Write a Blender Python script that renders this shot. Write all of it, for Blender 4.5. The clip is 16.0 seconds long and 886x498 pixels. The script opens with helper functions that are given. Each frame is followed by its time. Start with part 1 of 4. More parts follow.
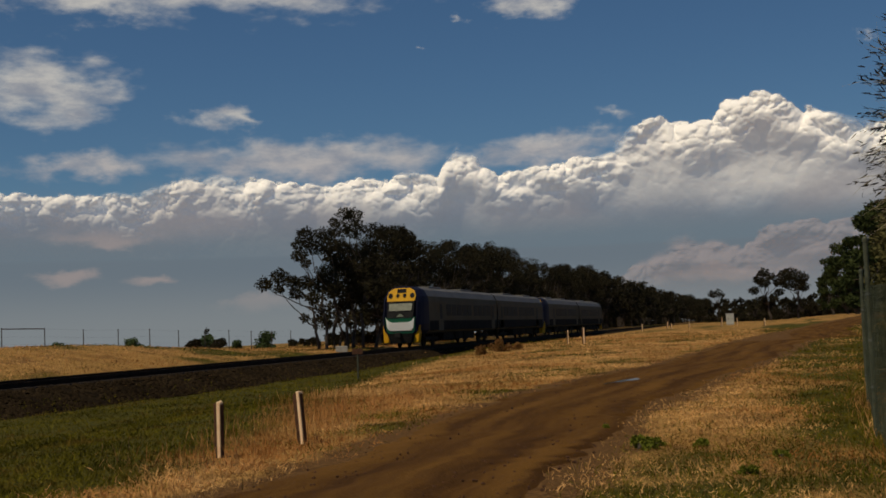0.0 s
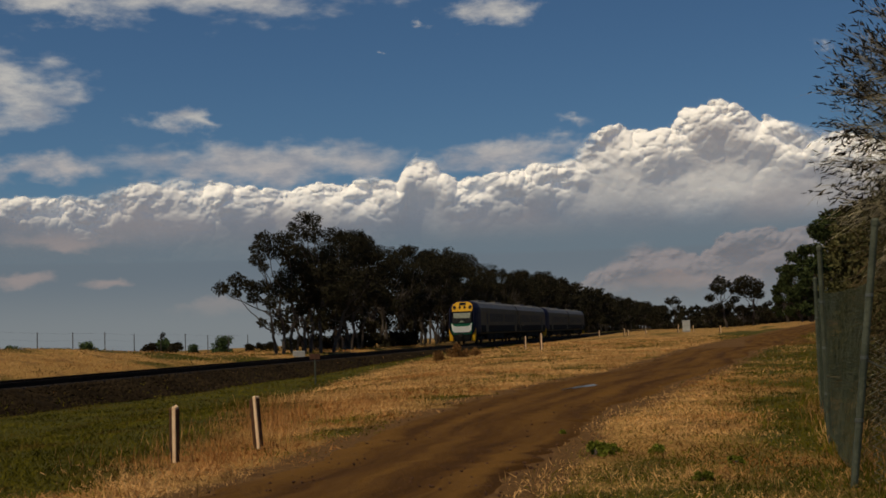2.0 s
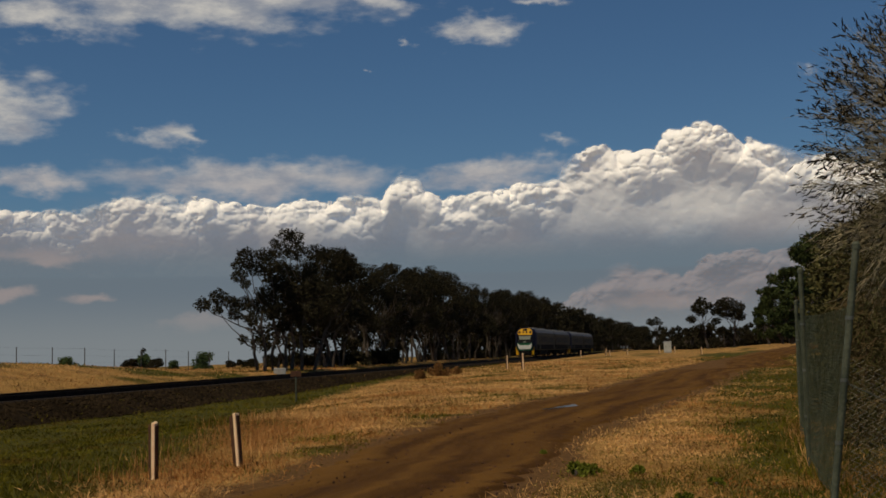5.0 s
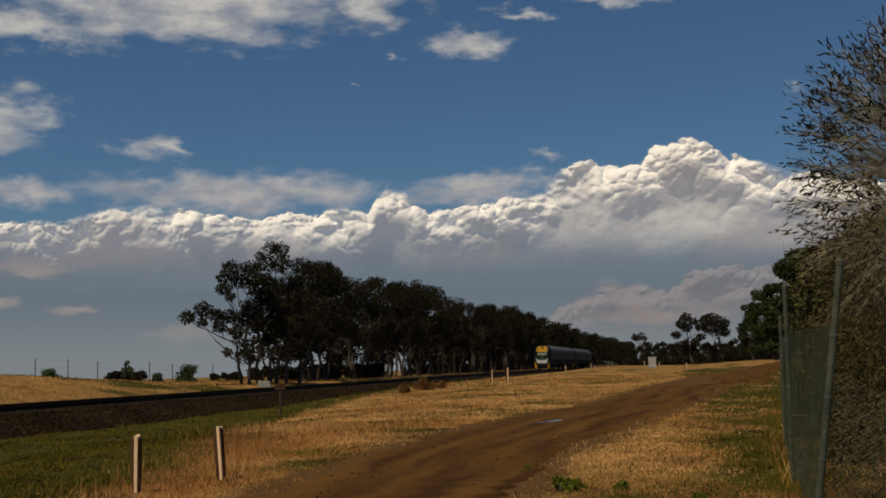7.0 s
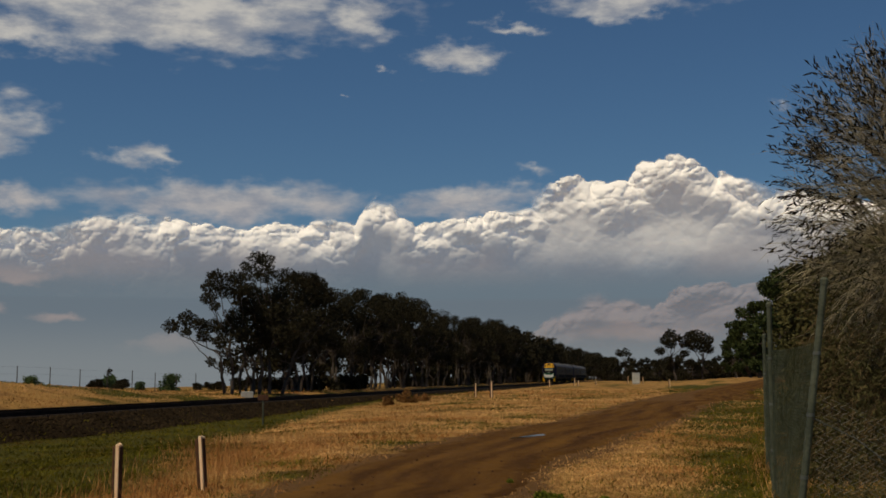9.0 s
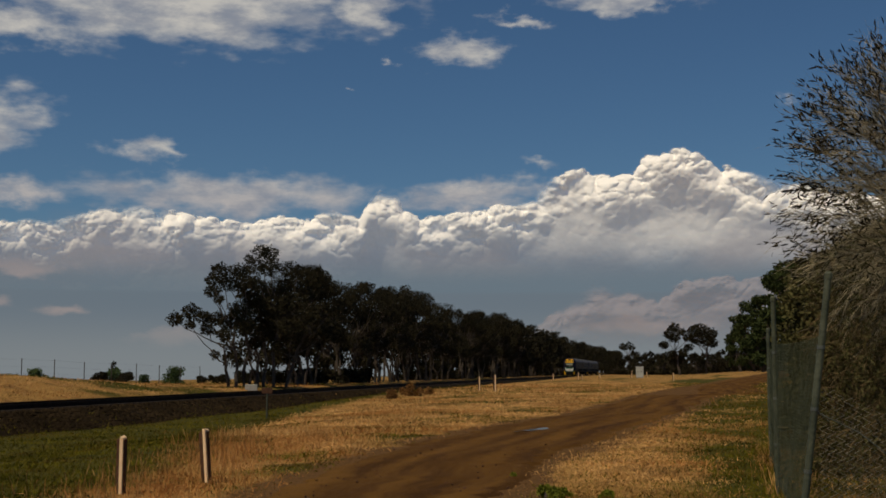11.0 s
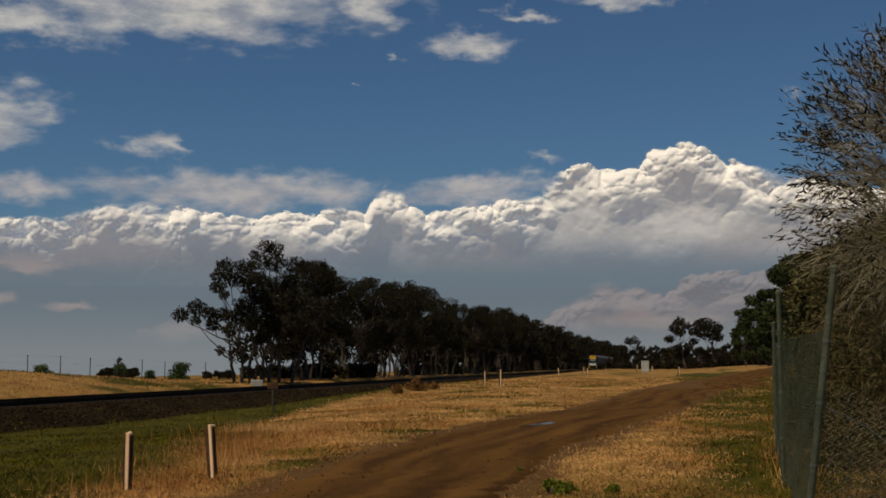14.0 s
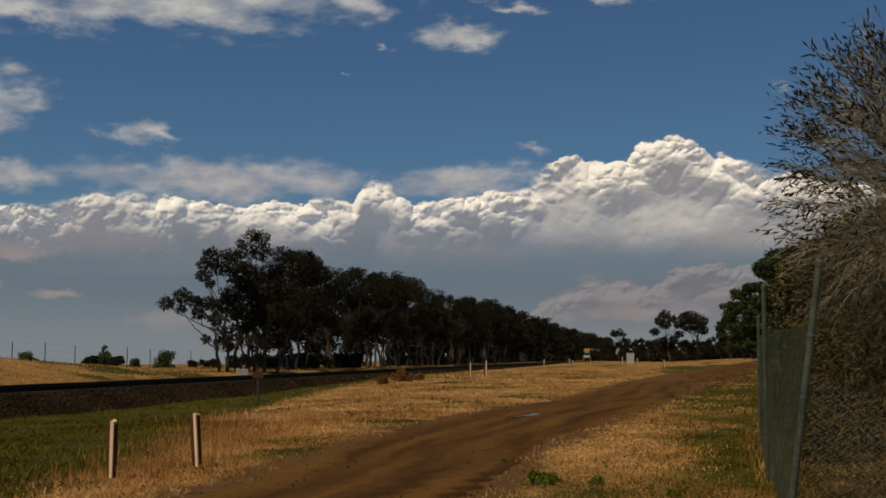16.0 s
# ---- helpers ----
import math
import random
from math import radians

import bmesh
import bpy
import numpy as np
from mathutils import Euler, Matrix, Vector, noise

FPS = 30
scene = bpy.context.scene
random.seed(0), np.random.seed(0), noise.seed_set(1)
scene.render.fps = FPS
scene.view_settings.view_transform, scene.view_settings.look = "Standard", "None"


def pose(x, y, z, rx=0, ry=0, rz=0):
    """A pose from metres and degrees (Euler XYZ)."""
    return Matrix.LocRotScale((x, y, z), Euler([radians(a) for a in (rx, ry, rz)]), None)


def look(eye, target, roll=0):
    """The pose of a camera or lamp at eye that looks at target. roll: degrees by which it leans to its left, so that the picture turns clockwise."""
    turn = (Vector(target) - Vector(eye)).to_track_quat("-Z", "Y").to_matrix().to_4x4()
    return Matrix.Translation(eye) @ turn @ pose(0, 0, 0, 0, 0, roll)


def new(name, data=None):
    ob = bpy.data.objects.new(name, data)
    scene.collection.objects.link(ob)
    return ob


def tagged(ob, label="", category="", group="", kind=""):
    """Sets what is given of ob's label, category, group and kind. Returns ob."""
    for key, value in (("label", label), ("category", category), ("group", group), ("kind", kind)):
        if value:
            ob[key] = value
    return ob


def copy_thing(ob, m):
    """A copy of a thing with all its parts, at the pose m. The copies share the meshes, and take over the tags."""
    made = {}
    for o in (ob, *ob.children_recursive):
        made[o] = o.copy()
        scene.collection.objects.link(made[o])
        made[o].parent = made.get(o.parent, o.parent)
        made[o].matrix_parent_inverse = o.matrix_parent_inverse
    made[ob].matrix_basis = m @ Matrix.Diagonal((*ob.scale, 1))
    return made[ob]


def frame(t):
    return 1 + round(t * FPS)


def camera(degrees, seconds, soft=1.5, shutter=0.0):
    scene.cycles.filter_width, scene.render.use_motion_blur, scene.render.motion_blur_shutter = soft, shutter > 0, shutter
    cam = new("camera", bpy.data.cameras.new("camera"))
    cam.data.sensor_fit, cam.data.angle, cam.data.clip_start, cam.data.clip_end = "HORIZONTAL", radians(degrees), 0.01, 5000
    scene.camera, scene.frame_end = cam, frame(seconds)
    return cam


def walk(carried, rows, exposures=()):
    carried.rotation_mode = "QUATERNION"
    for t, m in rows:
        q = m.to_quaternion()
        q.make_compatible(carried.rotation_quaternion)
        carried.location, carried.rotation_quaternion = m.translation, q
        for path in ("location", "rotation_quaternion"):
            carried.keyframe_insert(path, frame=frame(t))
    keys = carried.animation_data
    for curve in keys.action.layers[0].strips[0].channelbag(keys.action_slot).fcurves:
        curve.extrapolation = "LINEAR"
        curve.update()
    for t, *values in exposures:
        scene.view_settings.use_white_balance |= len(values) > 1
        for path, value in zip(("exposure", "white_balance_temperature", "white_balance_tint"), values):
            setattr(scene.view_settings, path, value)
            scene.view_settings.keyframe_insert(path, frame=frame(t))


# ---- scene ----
cam = camera(39.0, 16.0, soft=1.7)
EYE = 1.65
TURNS = (  # seconds, turn to the left, tilt up, roll
    (0.0, 3.87, 3.64, -2.14), (0.5, 3.68, 3.77, -2.04), (1.0, 3.24, 3.82, -1.88), (1.5, 2.83, 3.82, -1.73),
    (2.0, 1.96, 3.82, -1.83), (2.5, 1.81, 3.98, -1.35), (3.0, 1.82, 4.05, -1.20), (3.5, 1.91, 4.16, -1.19),
    (4.0, 1.66, 4.43, -1.41), (6.5, 0.51, 4.96, -0.78), (7.0, 0.47, 5.28, -0.91), (7.5, 0.17, 5.54, -1.09),
    (8.0, -0.08, 5.99, -1.53), (8.5, -0.40, 5.93, -1.07), (9.0, -0.19, 5.86, -0.07), (11.5, 0.00, 5.54, 0.04),
    (12.0, 0.00, 5.55, 0.00), (12.5, 0.03, 5.40, -0.17), (13.0, 0.17, 5.51, -0.17), (13.5, 0.12, 5.41, -0.27),
    (14.0, 0.22, 5.33, -0.14), (14.5, 0.06, 5.16, 0.02), (15.0, -0.23, 4.95, 0.15), (15.5, -0.41, 5.16, 0.30),
    (16.0, -0.39, 4.91, 0.34))
walk(cam, [(t, pose(0, 0, EYE, 90 + p, 0, w) @ pose(0, 0, 0, 0, 0, r)) for t, w, p, r in TURNS])

# ---- light: high sun from the side of the tree row, blue sky ----
SUN_WAY = Vector((-0.60, -0.58, 1.30)).normalized()
sun = new("sun", bpy.data.lights.new("sun", "SUN"))
sun.data.energy, sun.data.angle, sun.data.color = 4.4, radians(0.6), (1.0, 0.83, 0.56)
sun.matrix_world = look(SUN_WAY * 50, (0, 0, 0))
world = bpy.data.worlds.new("sky")
scene.world = world
world.use_nodes = True
wn = world.node_tree.nodes
sky = wn.new("ShaderNodeTexSky")
sky.sky_type, sky.sun_disc = "NISHITA", False
sky.sun_elevation = math.asin(SUN_WAY.z)
sky.sun_rotation = math.atan2(SUN_WAY.x, SUN_WAY.y) % (2 * math.pi)
sky.air_density, sky.dust_density, sky.ozone_density = 1.0, 0.2, 5.0
wn["Background"].inputs["Strength"].default_value = 0.053
deep = wn.new("ShaderNodeVectorMath")          # a clear, deep blue air
deep.operation = "MULTIPLY"
deep.inputs[1].default_value = (0.92, 1.19, 1.35)
world.node_tree.links.new(sky.outputs[0], deep.inputs[0])
world.node_tree.links.new(deep.outputs[0], wn["Background"].inputs["Color"])
scene.view_settings.exposure = -0.68


# ---- node helpers and materials ----
class Nodes:
    def __init__(self, name):
        self.m = bpy.data.materials.new(name)
        self.m.use_nodes = True
        self.t = self.m.node_tree
        self.n, self.l = self.t.nodes, self.t.links
        self.bsdf = self.n["Principled BSDF"]

    def put(self, socket, value):
        if isinstance(value, bpy.types.NodeSocket):
            self.l.new(value, socket)
        elif isinstance(value, (tuple, list)) and len(value) == 3 and len(socket.default_value) == 4:
            socket.default_value = (*value, 1)
        else:
            socket.default_value = value

    def math(self, op, a, b=0.0, c=0.0):
        n = self.n.new("ShaderNodeMath")
        n.operation = op
        for i, v in enumerate((a, b, c)):
            self.put(n.inputs[i], v)
        return n.outputs[0]

    def vec(self, op, a, b=(0, 0, 0), out=0):
        n = self.n.new("ShaderNodeVectorMath")
        n.operation = op
        self.put(n.inputs[0], a)
        self.put(n.inputs[1], b)
        return n.outputs[out]

    def noise(self, where, scale, detail=4.0, rough=0.55, colour=False):
        n = self.n.new("ShaderNodeTexNoise")
        self.put(n.inputs["Vector"], where)
        n.inputs["Scale"].default_value, n.inputs["Detail"].default_value, n.inputs["Roughness"].default_value = scale, detail, rough
        return n.outputs[1 if colour else 0]

    def step(self, value, low, high, to0=0.0, to1=1.0):
        n = self.n.new("ShaderNodeMapRange")
        n.interpolation_type = "SMOOTHSTEP"
        for i, v in enumerate((value, low, high, to0, to1)):
            self.put(n.inputs[i], v)
        return n.outputs[0]

    def mix(self, f, a, b):
        n = self.n.new("ShaderNodeMix")
        n.data_type = "RGBA"
        self.put(n.inputs[0], f)
        self.put(n.inputs[6], a)
        self.put(n.inputs[7], b)
        return n.outputs[2]

    def ramp(self, f, stops):
        n = self.n.new("ShaderNodeValToRGB")
        e = n.color_ramp.elements
        while len(e) < len(stops):
            e.new(0.5)
        for el, (p, c) in zip(e, stops):
            el.position, el.color = p, (*c, 1) if isinstance(c, tuple) else (c, c, c, 1)
        self.put(n.inputs[0], f)
        return n.outputs[0]

    def coord(self, which="Object"):
        return self.n.new("ShaderNodeTexCoord").outputs[which]

    def attr(self, name):
        n = self.n.new("ShaderNodeAttribute")
        n.attribute_name = name
        return n.outputs["Fac"]

    def island(self):
        return self.n.new("ShaderNodeNewGeometry").outputs["Random Per Island"]

    def bump(self, height, strength, distance=0.02):
        n = self.n.new("ShaderNodeBump")
        n.inputs["Strength"].default_value, n.inputs["Distance"].default_value = strength, distance
        self.put(n.inputs["Height"], height)
        self.put(self.bsdf.inputs["Normal"], n.outputs[0])

    def done(self, colour, rough=0.8, metal=0.0, spec=0.3):
        self.put(self.bsdf.inputs["Base Color"], colour)
        self.put(self.bsdf.inputs["Roughness"], rough)
        self.put(self.bsdf.inputs["Metallic"], metal)
        self.put(self.bsdf.inputs["Specular IOR Level"], spec)
        return self.m


def plain(name, dark, light, scale=6.0, rough=0.7, metal=0.0, bump=0.2, spec=0.3):
    """A surface whose colour wanders between two tones at two scales, with fine relief."""
    k = Nodes(name)
    p = k.coord()
    big, small = k.noise(p, scale, 3), k.noise(p, scale * 9, 4)
    k.bump(small, bump)
    f = k.math("ADD", k.math("MULTIPLY", big, 0.6), k.math("MULTIPLY", small, 0.4))
    return k.done(k.mix(k.step(f, 0.3, 0.7), dark, light), rough, metal, spec)


def ground_material():
    k = Nodes("dry_pasture")
    p = k.n.new("ShaderNodeNewGeometry").outputs["Position"]
    big, mid, fine = k.noise(p, 0.12, 4), k.noise(p, 0.7, 5), k.noise(p, 14, 4)
    straw = k.mix(k.step(fine, 0.25, 0.75), (0.14, 0.068, 0.018), (0.52, 0.31, 0.095))
    straw = k.mix(k.step(mid, 0.45, 0.72, 0, 0.7), straw, (0.13, 0.062, 0.022))
    green = k.mix(k.step(fine, 0.3, 0.7), (0.03, 0.03, 0.003), (0.09, 0.08, 0.01))
    where = k.math("ADD", k.attr("green"), k.math("MULTIPLY", k.math("SUBTRACT", k.math("ADD", k.math("MULTIPLY", big, 0.5), k.math("MULTIPLY", mid, 0.5)), 0.5), 0.7))
    k.bump(k.math("ADD", fine, k.math("MULTIPLY", mid, 2)), 0.7, 0.08)
    soil = k.mix(k.step(fine, 0.3, 0.7), (0.07, 0.034, 0.010), (0.17, 0.092, 0.032))
    bare = k.step(k.math("ADD", k.attr("bare"), k.math("MULTIPLY", k.math("SUBTRACT", mid, 0.5), 1.6)), 0.25, 0.75)
    return k.done(k.mix(bare, k.mix(k.step(where, 0.3, 0.7), straw, green), soil), 0.95, 0, 0.1)


def road_material():
    k = Nodes("brown_dirt")
    p = k.n.new("ShaderNodeNewGeometry").outputs["Position"]
    along = k.vec("MULTIPLY", k.coord("UV"), (0.9, 0.05, 0))
    ruts, mid, fine = k.noise(along, 2.0, 4), k.noise(p, 0.8, 5), k.noise(p, 18, 5)
    c = k.mix(k.step(ruts, 0.32, 0.68), (0.050, 0.021, 0.003), (0.145, 0.070, 0.012))
    c = k.mix(k.step(mid, 0.4, 0.7, 0, 0.3), c, (0.075, 0.034, 0.008))
    c = k.mix(k.step(fine, 0.55, 0.75, 0, 0.5), c, (0.20, 0.105, 0.026))
    k.bump(k.math("ADD", fine, k.math("MULTIPLY", mid, 1.5)), 0.8, 0.05)
    return k.done(c, 0.95, 0, 0.1)


def blade_material(name, dark, light):
    k = Nodes(name)
    p = k.n.new("ShaderNodeNewGeometry").outputs["Position"]
    drift = k.step(k.noise(p, 0.35, 4), 0.3, 0.7)
    return k.done(k.mix(k.math("ADD", k.math("MULTIPLY", k.island(), 0.55), k.math("MULTIPLY", drift, 0.45)), dark, light), 0.9, 0, 0.04)


M_GROUND, M_ROAD = ground_material(), road_material()


def straw_material():
    k = Nodes("straw_blades")
    p = k.n.new("ShaderNodeNewGeometry").outputs["Position"]
    drift, fine = k.step(k.noise(p, 0.24, 6, 0.62), 0.39, 0.55), k.step(k.noise(k.vec("ADD", p, (9, 3, 0)), 1.7, 3), 0.35, 0.65)
    red = k.step(k.noise(k.vec("ADD", p, (31, 7, 0)), 0.13, 6), 0.46, 0.6)
    olive = k.step(k.noise(k.vec("ADD", k.vec("MULTIPLY", p, (0.7, 1, 1)), (3, 41, 0)), 0.2, 6, 0.62), 0.52, 0.64)
    f = k.math("ADD", k.math("ADD", k.math("MULTIPLY", k.island(), 0.2), k.math("MULTIPLY", drift, 0.5)), k.math("MULTIPLY", fine, 0.3))
    c = k.mix(f, (0.07, 0.027, 0.004), (0.95, 0.56, 0.22))
    c = k.mix(k.math("MULTIPLY", red, 0.7), c, (0.36, 0.145, 0.038))
    c = k.mix(k.math("MULTIPLY", olive, 0.62), c, (0.085, 0.06, 0.008))
    return k.done(c, 0.85, 0, 0.08)


M_STRAW = straw_material()


def green_material():
    k = Nodes("green_blades")
    p = k.n.new("ShaderNodeNewGeometry").outputs["Position"]
    drift, dry = k.step(k.noise(p, 0.5, 5), 0.38, 0.62), k.step(k.noise(k.vec("ADD", p, (4, 17, 0)), 0.65, 5), 0.50, 0.66)
    c = k.mix(k.math("ADD", k.math("MULTIPLY", k.island(), 0.4), k.math("MULTIPLY", drift, 0.6)), (0.022, 0.022, 0.0015), (0.175, 0.15, 0.014))
    return k.done(k.mix(k.math("MULTIPLY", dry, 0.6), c, (0.13, 0.068, 0.018)), 0.9, 0, 0.04)


M_GREEN = green_material()
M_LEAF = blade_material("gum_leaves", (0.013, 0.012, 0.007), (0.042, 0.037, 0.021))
M_OLIVE = blade_material("olive_leaves", (0.032, 0.033, 0.011), (0.115, 0.105, 0.042))
M_GUMGREEN = blade_material("green_gum_leaves", (0.018, 0.026, 0.008), (0.06, 0.075, 0.026))
M_WEED = blade_material("weed_leaves", (0.05, 0.06, 0.006), (0.20, 0.22, 0.03))
M_DRYWEED = blade_material("dry_weed_leaves", (0.09, 0.045, 0.014), (0.30, 0.155, 0.055))
M_BUSH = blade_material("green_leaves", (0.03, 0.05, 0.02), (0.09, 0.13, 0.05))
M_TWIG = blade_material("dry_twigs", (0.17, 0.145, 0.09), (0.56, 0.49, 0.34))
M_DEADTWIG = blade_material("dead_twigs", (0.06, 0.042, 0.02), (0.28, 0.2, 0.105))
M_BROWNLEAF = blade_material("dry_leaves", (0.014, 0.012, 0.008), (0.05, 0.04, 0.026))
M_BARK = plain("gum_bark", (0.02, 0.015, 0.012), (0.10, 0.078, 0.06), 1.5, 0.9)
M_BALLAST = plain("ballast_stone", (0.008, 0.0055, 0.003), (0.027, 0.019, 0.010), 5.0, 0.95, bump=0.9, spec=0.03)
M_STONE = blade_material("loose_stone", (0.009, 0.006, 0.003), (0.044, 0.03, 0.016))
M_RAIL = plain("rail_steel", (0.018, 0.012, 0.009), (0.04, 0.026, 0.018), 3, 0.8, 0.0, spec=0.05)
M_SLEEPER = plain("dark_timber_sleeper", (0.025, 0.02, 0.017), (0.06, 0.048, 0.04), 3, 0.9, spec=0.05)
M_GALV = plain("galvanised_steel", (0.034, 0.042, 0.027), (0.10, 0.11, 0.074), 4, 0.6, 0.1)
M_WIRE = plain("dull_wire", (0.06, 0.07, 0.062), (0.15, 0.16, 0.145), 5, 0.5, 0.4)
M_WIRELIGHT = plain("bright_wire", (0.13, 0.13, 0.11), (0.28, 0.27, 0.23), 5, 0.5, 0.3)
M_DARKWIRE = plain("green_coated_wire", (0.026, 0.036, 0.022), (0.10, 0.116, 0.078), 5, 0.6, 0.0, spec=0.15)
M_DARKPOST = plain("rusty_iron", (0.05, 0.045, 0.04), (0.11, 0.09, 0.08), 5, 0.8, 0.2)
M_TIMBER = plain("red_brown_timber", (0.036, 0.017, 0.009), (0.11, 0.05, 0.024), 8, 0.9)
M_PALE = plain("pale_split_timber", (0.80, 0.51, 0.29), (0.95, 0.72, 0.46), 10, 0.9)


# ---- small mesh helpers ----
def mesh_of(name, verts, faces):
    me = bpy.data.meshes.new(name)
    me.from_pydata(verts, [], faces)
    return me


def part(name, bm, material, parent=None, label=""):
    """Links a bmesh or a mesh as one object."""
    if isinstance(bm, bmesh.types.BMesh):
        me = bpy.data.meshes.new(name)
        bm.to_mesh(me)
        bm.free()
    else:
        me = bm
    if material and not me.materials:
        me.materials.append(material)
    ob = new(name, me)
    if parent:
        ob.parent = parent
    return tagged(ob, label)


def box(bm, x0, x1, y0, y1, z0, z1, bevel=0.0):
    made = bmesh.ops.create_cube(bm, size=1)["verts"]
    for v in made:
        v.co = Vector(((x0 + x1) / 2 + v.co.x * (x1 - x0), (y0 + y1) / 2 + v.co.y * (y1 - y0), (z0 + z1) / 2 + v.co.z * (z1 - z0)))
    if bevel:
        edges = list({e for v in made for e in v.link_edges})
        bmesh.ops.bevel(bm, geom=edges, offset=bevel, segments=2, affect="EDGES", profile=0.5)
    return bm


def tube(bm, points, radii, sides=6):
    """A tapering tube along points."""
    rings = []
    for i, p in enumerate(points):
        a, b = points[max(i - 1, 0)], points[min(i + 1, len(points) - 1)]
        q = (Vector(b) - Vector(a)).to_track_quat("Z", "Y")
        rings.append([bm.verts.new(Vector(p) + q @ Vector((radii[i] * math.cos(6.2832 * k / sides), radii[i] * math.sin(6.2832 * k / sides), 0))) for k in range(sides)])
    for r0, r1 in zip(rings, rings[1:]):
        for k in range(sides):
            bm.faces.new((r0[k], r0[(k + 1) % sides], r1[(k + 1) % sides], r1[k]))
    bm.faces.new(rings[0][::-1])
    bm.faces.new(rings[-1])


def strips(name, p, way, length, width, rng, bend=0.25):
    """One mesh of many narrow pointed blades: at each place p, along way."""
    n = len(p)
    way = way / np.linalg.norm(way, axis=1)[:, None]
    side = np.cross(way, rng.normal(size=(n, 3)))
    side /= np.linalg.norm(side, axis=1)[:, None] + 1e-9
    mid = p + way * (length * 0.5)[:, None] + rng.normal(size=(n, 3)) * (length * bend * 0.3)[:, None]
    tip = p + way * length[:, None] + rng.normal(size=(n, 3)) * (length * bend)[:, None]
    w = side * (width / 2)[:, None]
    v = np.stack([p - w * 0.6, p + w * 0.6, mid + w, mid - w, tip], 1).reshape(-1, 3)
    i = np.arange(n)[:, None] * 5
    me = bpy.data.meshes.new(name)
    quads, tris = i + np.array([[0, 1, 2, 3]]), i + np.array([[3, 2, 4]])
    me.from_pydata(v.tolist(), [], quads.tolist() + tris.tolist())
    return me


# ---- the lie of the land: s across the track (to the road side), u along it ----
AZ, PERP = radians(10.2), 22.8
D_, N_ = Vector((math.sin(AZ), math.cos(AZ))), Vector((math.cos(AZ), -math.sin(AZ)))


def xy(s, u):
    return (s - PERP) * N_.x + u * D_.x, (s - PERP) * N_.y + u * D_.y


def smooth(a, b, v):
    t = np.clip((np.asarray(v, float) - a) / (b - a), 0, 1)
    return t * t * (3 - 2 * t)


def wave(x, y):
    """Gentle unevenness."""
    return 0.5 * np.sin(x * 0.9 + 1.3 * np.sin(y * 0.31)) * np.sin(y * 0.7 + 0.8 * np.sin(x * 0.43)) + 0.5 * np.sin(x * 0.23 + y * 0.37 + 1)


def land(s, u):
    s, u = np.asarray(s, float), np.asarray(u, float)
    z = -0.35 + 0.35 * smooth(7, 12.5, s) * (1 - smooth(48, 95, u)) + 0.52 * smooth(48, 95, u) * smooth(1.9, 3.8, s)
    z = z + smooth(60, 230, u) * (0.62 * smooth(3, 9, s) + 0.85 * smooth(22, 42, s))
    z = z + smooth(-3.2, -6.5, s) * 0.75 + smooth(-5, -13, s) * 1.08 * (1 - smooth(58, 92, u))
    z = z + 0.035 * wave(s, u)
    return z - smooth(40, 140, -s) * 6 - smooth(60, 500, -s) * smooth(250, 1500, np.hypot(s, u)) * 18 - smooth(900, 2600, np.hypot(s, u)) * 10


def land_xy(x, y):
    s, u = PERP + x * N_.x + y * N_.y, x * D_.x + y * D_.y
    return land(s, u)


def graded(low, high, step, reach, grow=1.16):
    inner = list(np.arange(low, high + step / 2, step))
    out, d = [], step
    while (out[-1] if out else high) < high + reach:
        d *= grow
        out.append((out[-1] if out else high) + d)
    back, d = [], step
    while (back[-1] if back else low) > low - reach:
        d *= grow
        back.append((back[-1] if back else low) - d)
    return np.array(back[::-1] + inner + out)


def patch(x, y):
    """Irregular patches, -1 to 1."""
    return 0.45 * np.sin(x * 0.55 + 1.7 * np.sin(y * 0.23 + 1)) * np.sin(y * 0.33 + 1.2 * np.sin(x * 0.4)) + 0.33 * np.sin(x * 1.3 + 1.5 * np.sin(y * 0.7)) * np.sin(y * 0.9 + x * 0.3) + 0.22 * np.sin(x * 2.7 + y * 1.1) * np.sin(y * 2.3 - x * 0.7)


def greenness(s, u):
    edge = np.interp(u, (12, 17, 22, 35, 57, 72), (15.6, 15.0, 14.0, 10.4, 5.8, 4.6))
    n = patch(s, u)
    g = smooth(1.6, -1.6, s - edge + 0.8 * n) * (s > 2) * 0.95
    right = smooth(21.4, 24.0, s) * (0.58 - 0.16 * smooth(19, 13, u) + 0.15 * smooth(22.8, 24.6, s) + 0.55 * patch(s * 2.1, u * 1.5)) * (u < 160)
    return np.clip(np.maximum(np.maximum(g, right), (0.30 + 0.6 * n) * (s > 3) + (0.40 + 0.55 * patch(s * 0.6, u * 0.5)) * (s < -4)), 0, 1)


ROAD = ((-30, -9.2, 3.6), (0, -4.2, 3.6), (16, -0.9, 3.5), (22, -0.1, 3.5), (32, 2.1, 4.5), (48, 6.8, 4.2), (78, 14.6, 4.8), (110, 24.2, 5.4), (150, 37, 5.4), (200, 56, 5.4), (260, 82, 5.0), (400, 150, 5.0), (700, 300, 5.0))


def road_at(y):
    q = np.array(ROAD)
    return np.interp(y, q[:, 0], q[:, 1]), np.interp(y, q[:, 0], q[:, 2])


def bareness(x, y):
    """How worn the ground is beside the dirt track."""
    c, w = road_at(y)
    return smooth(1.1, -0.1, np.abs(x - c) - w / 2)


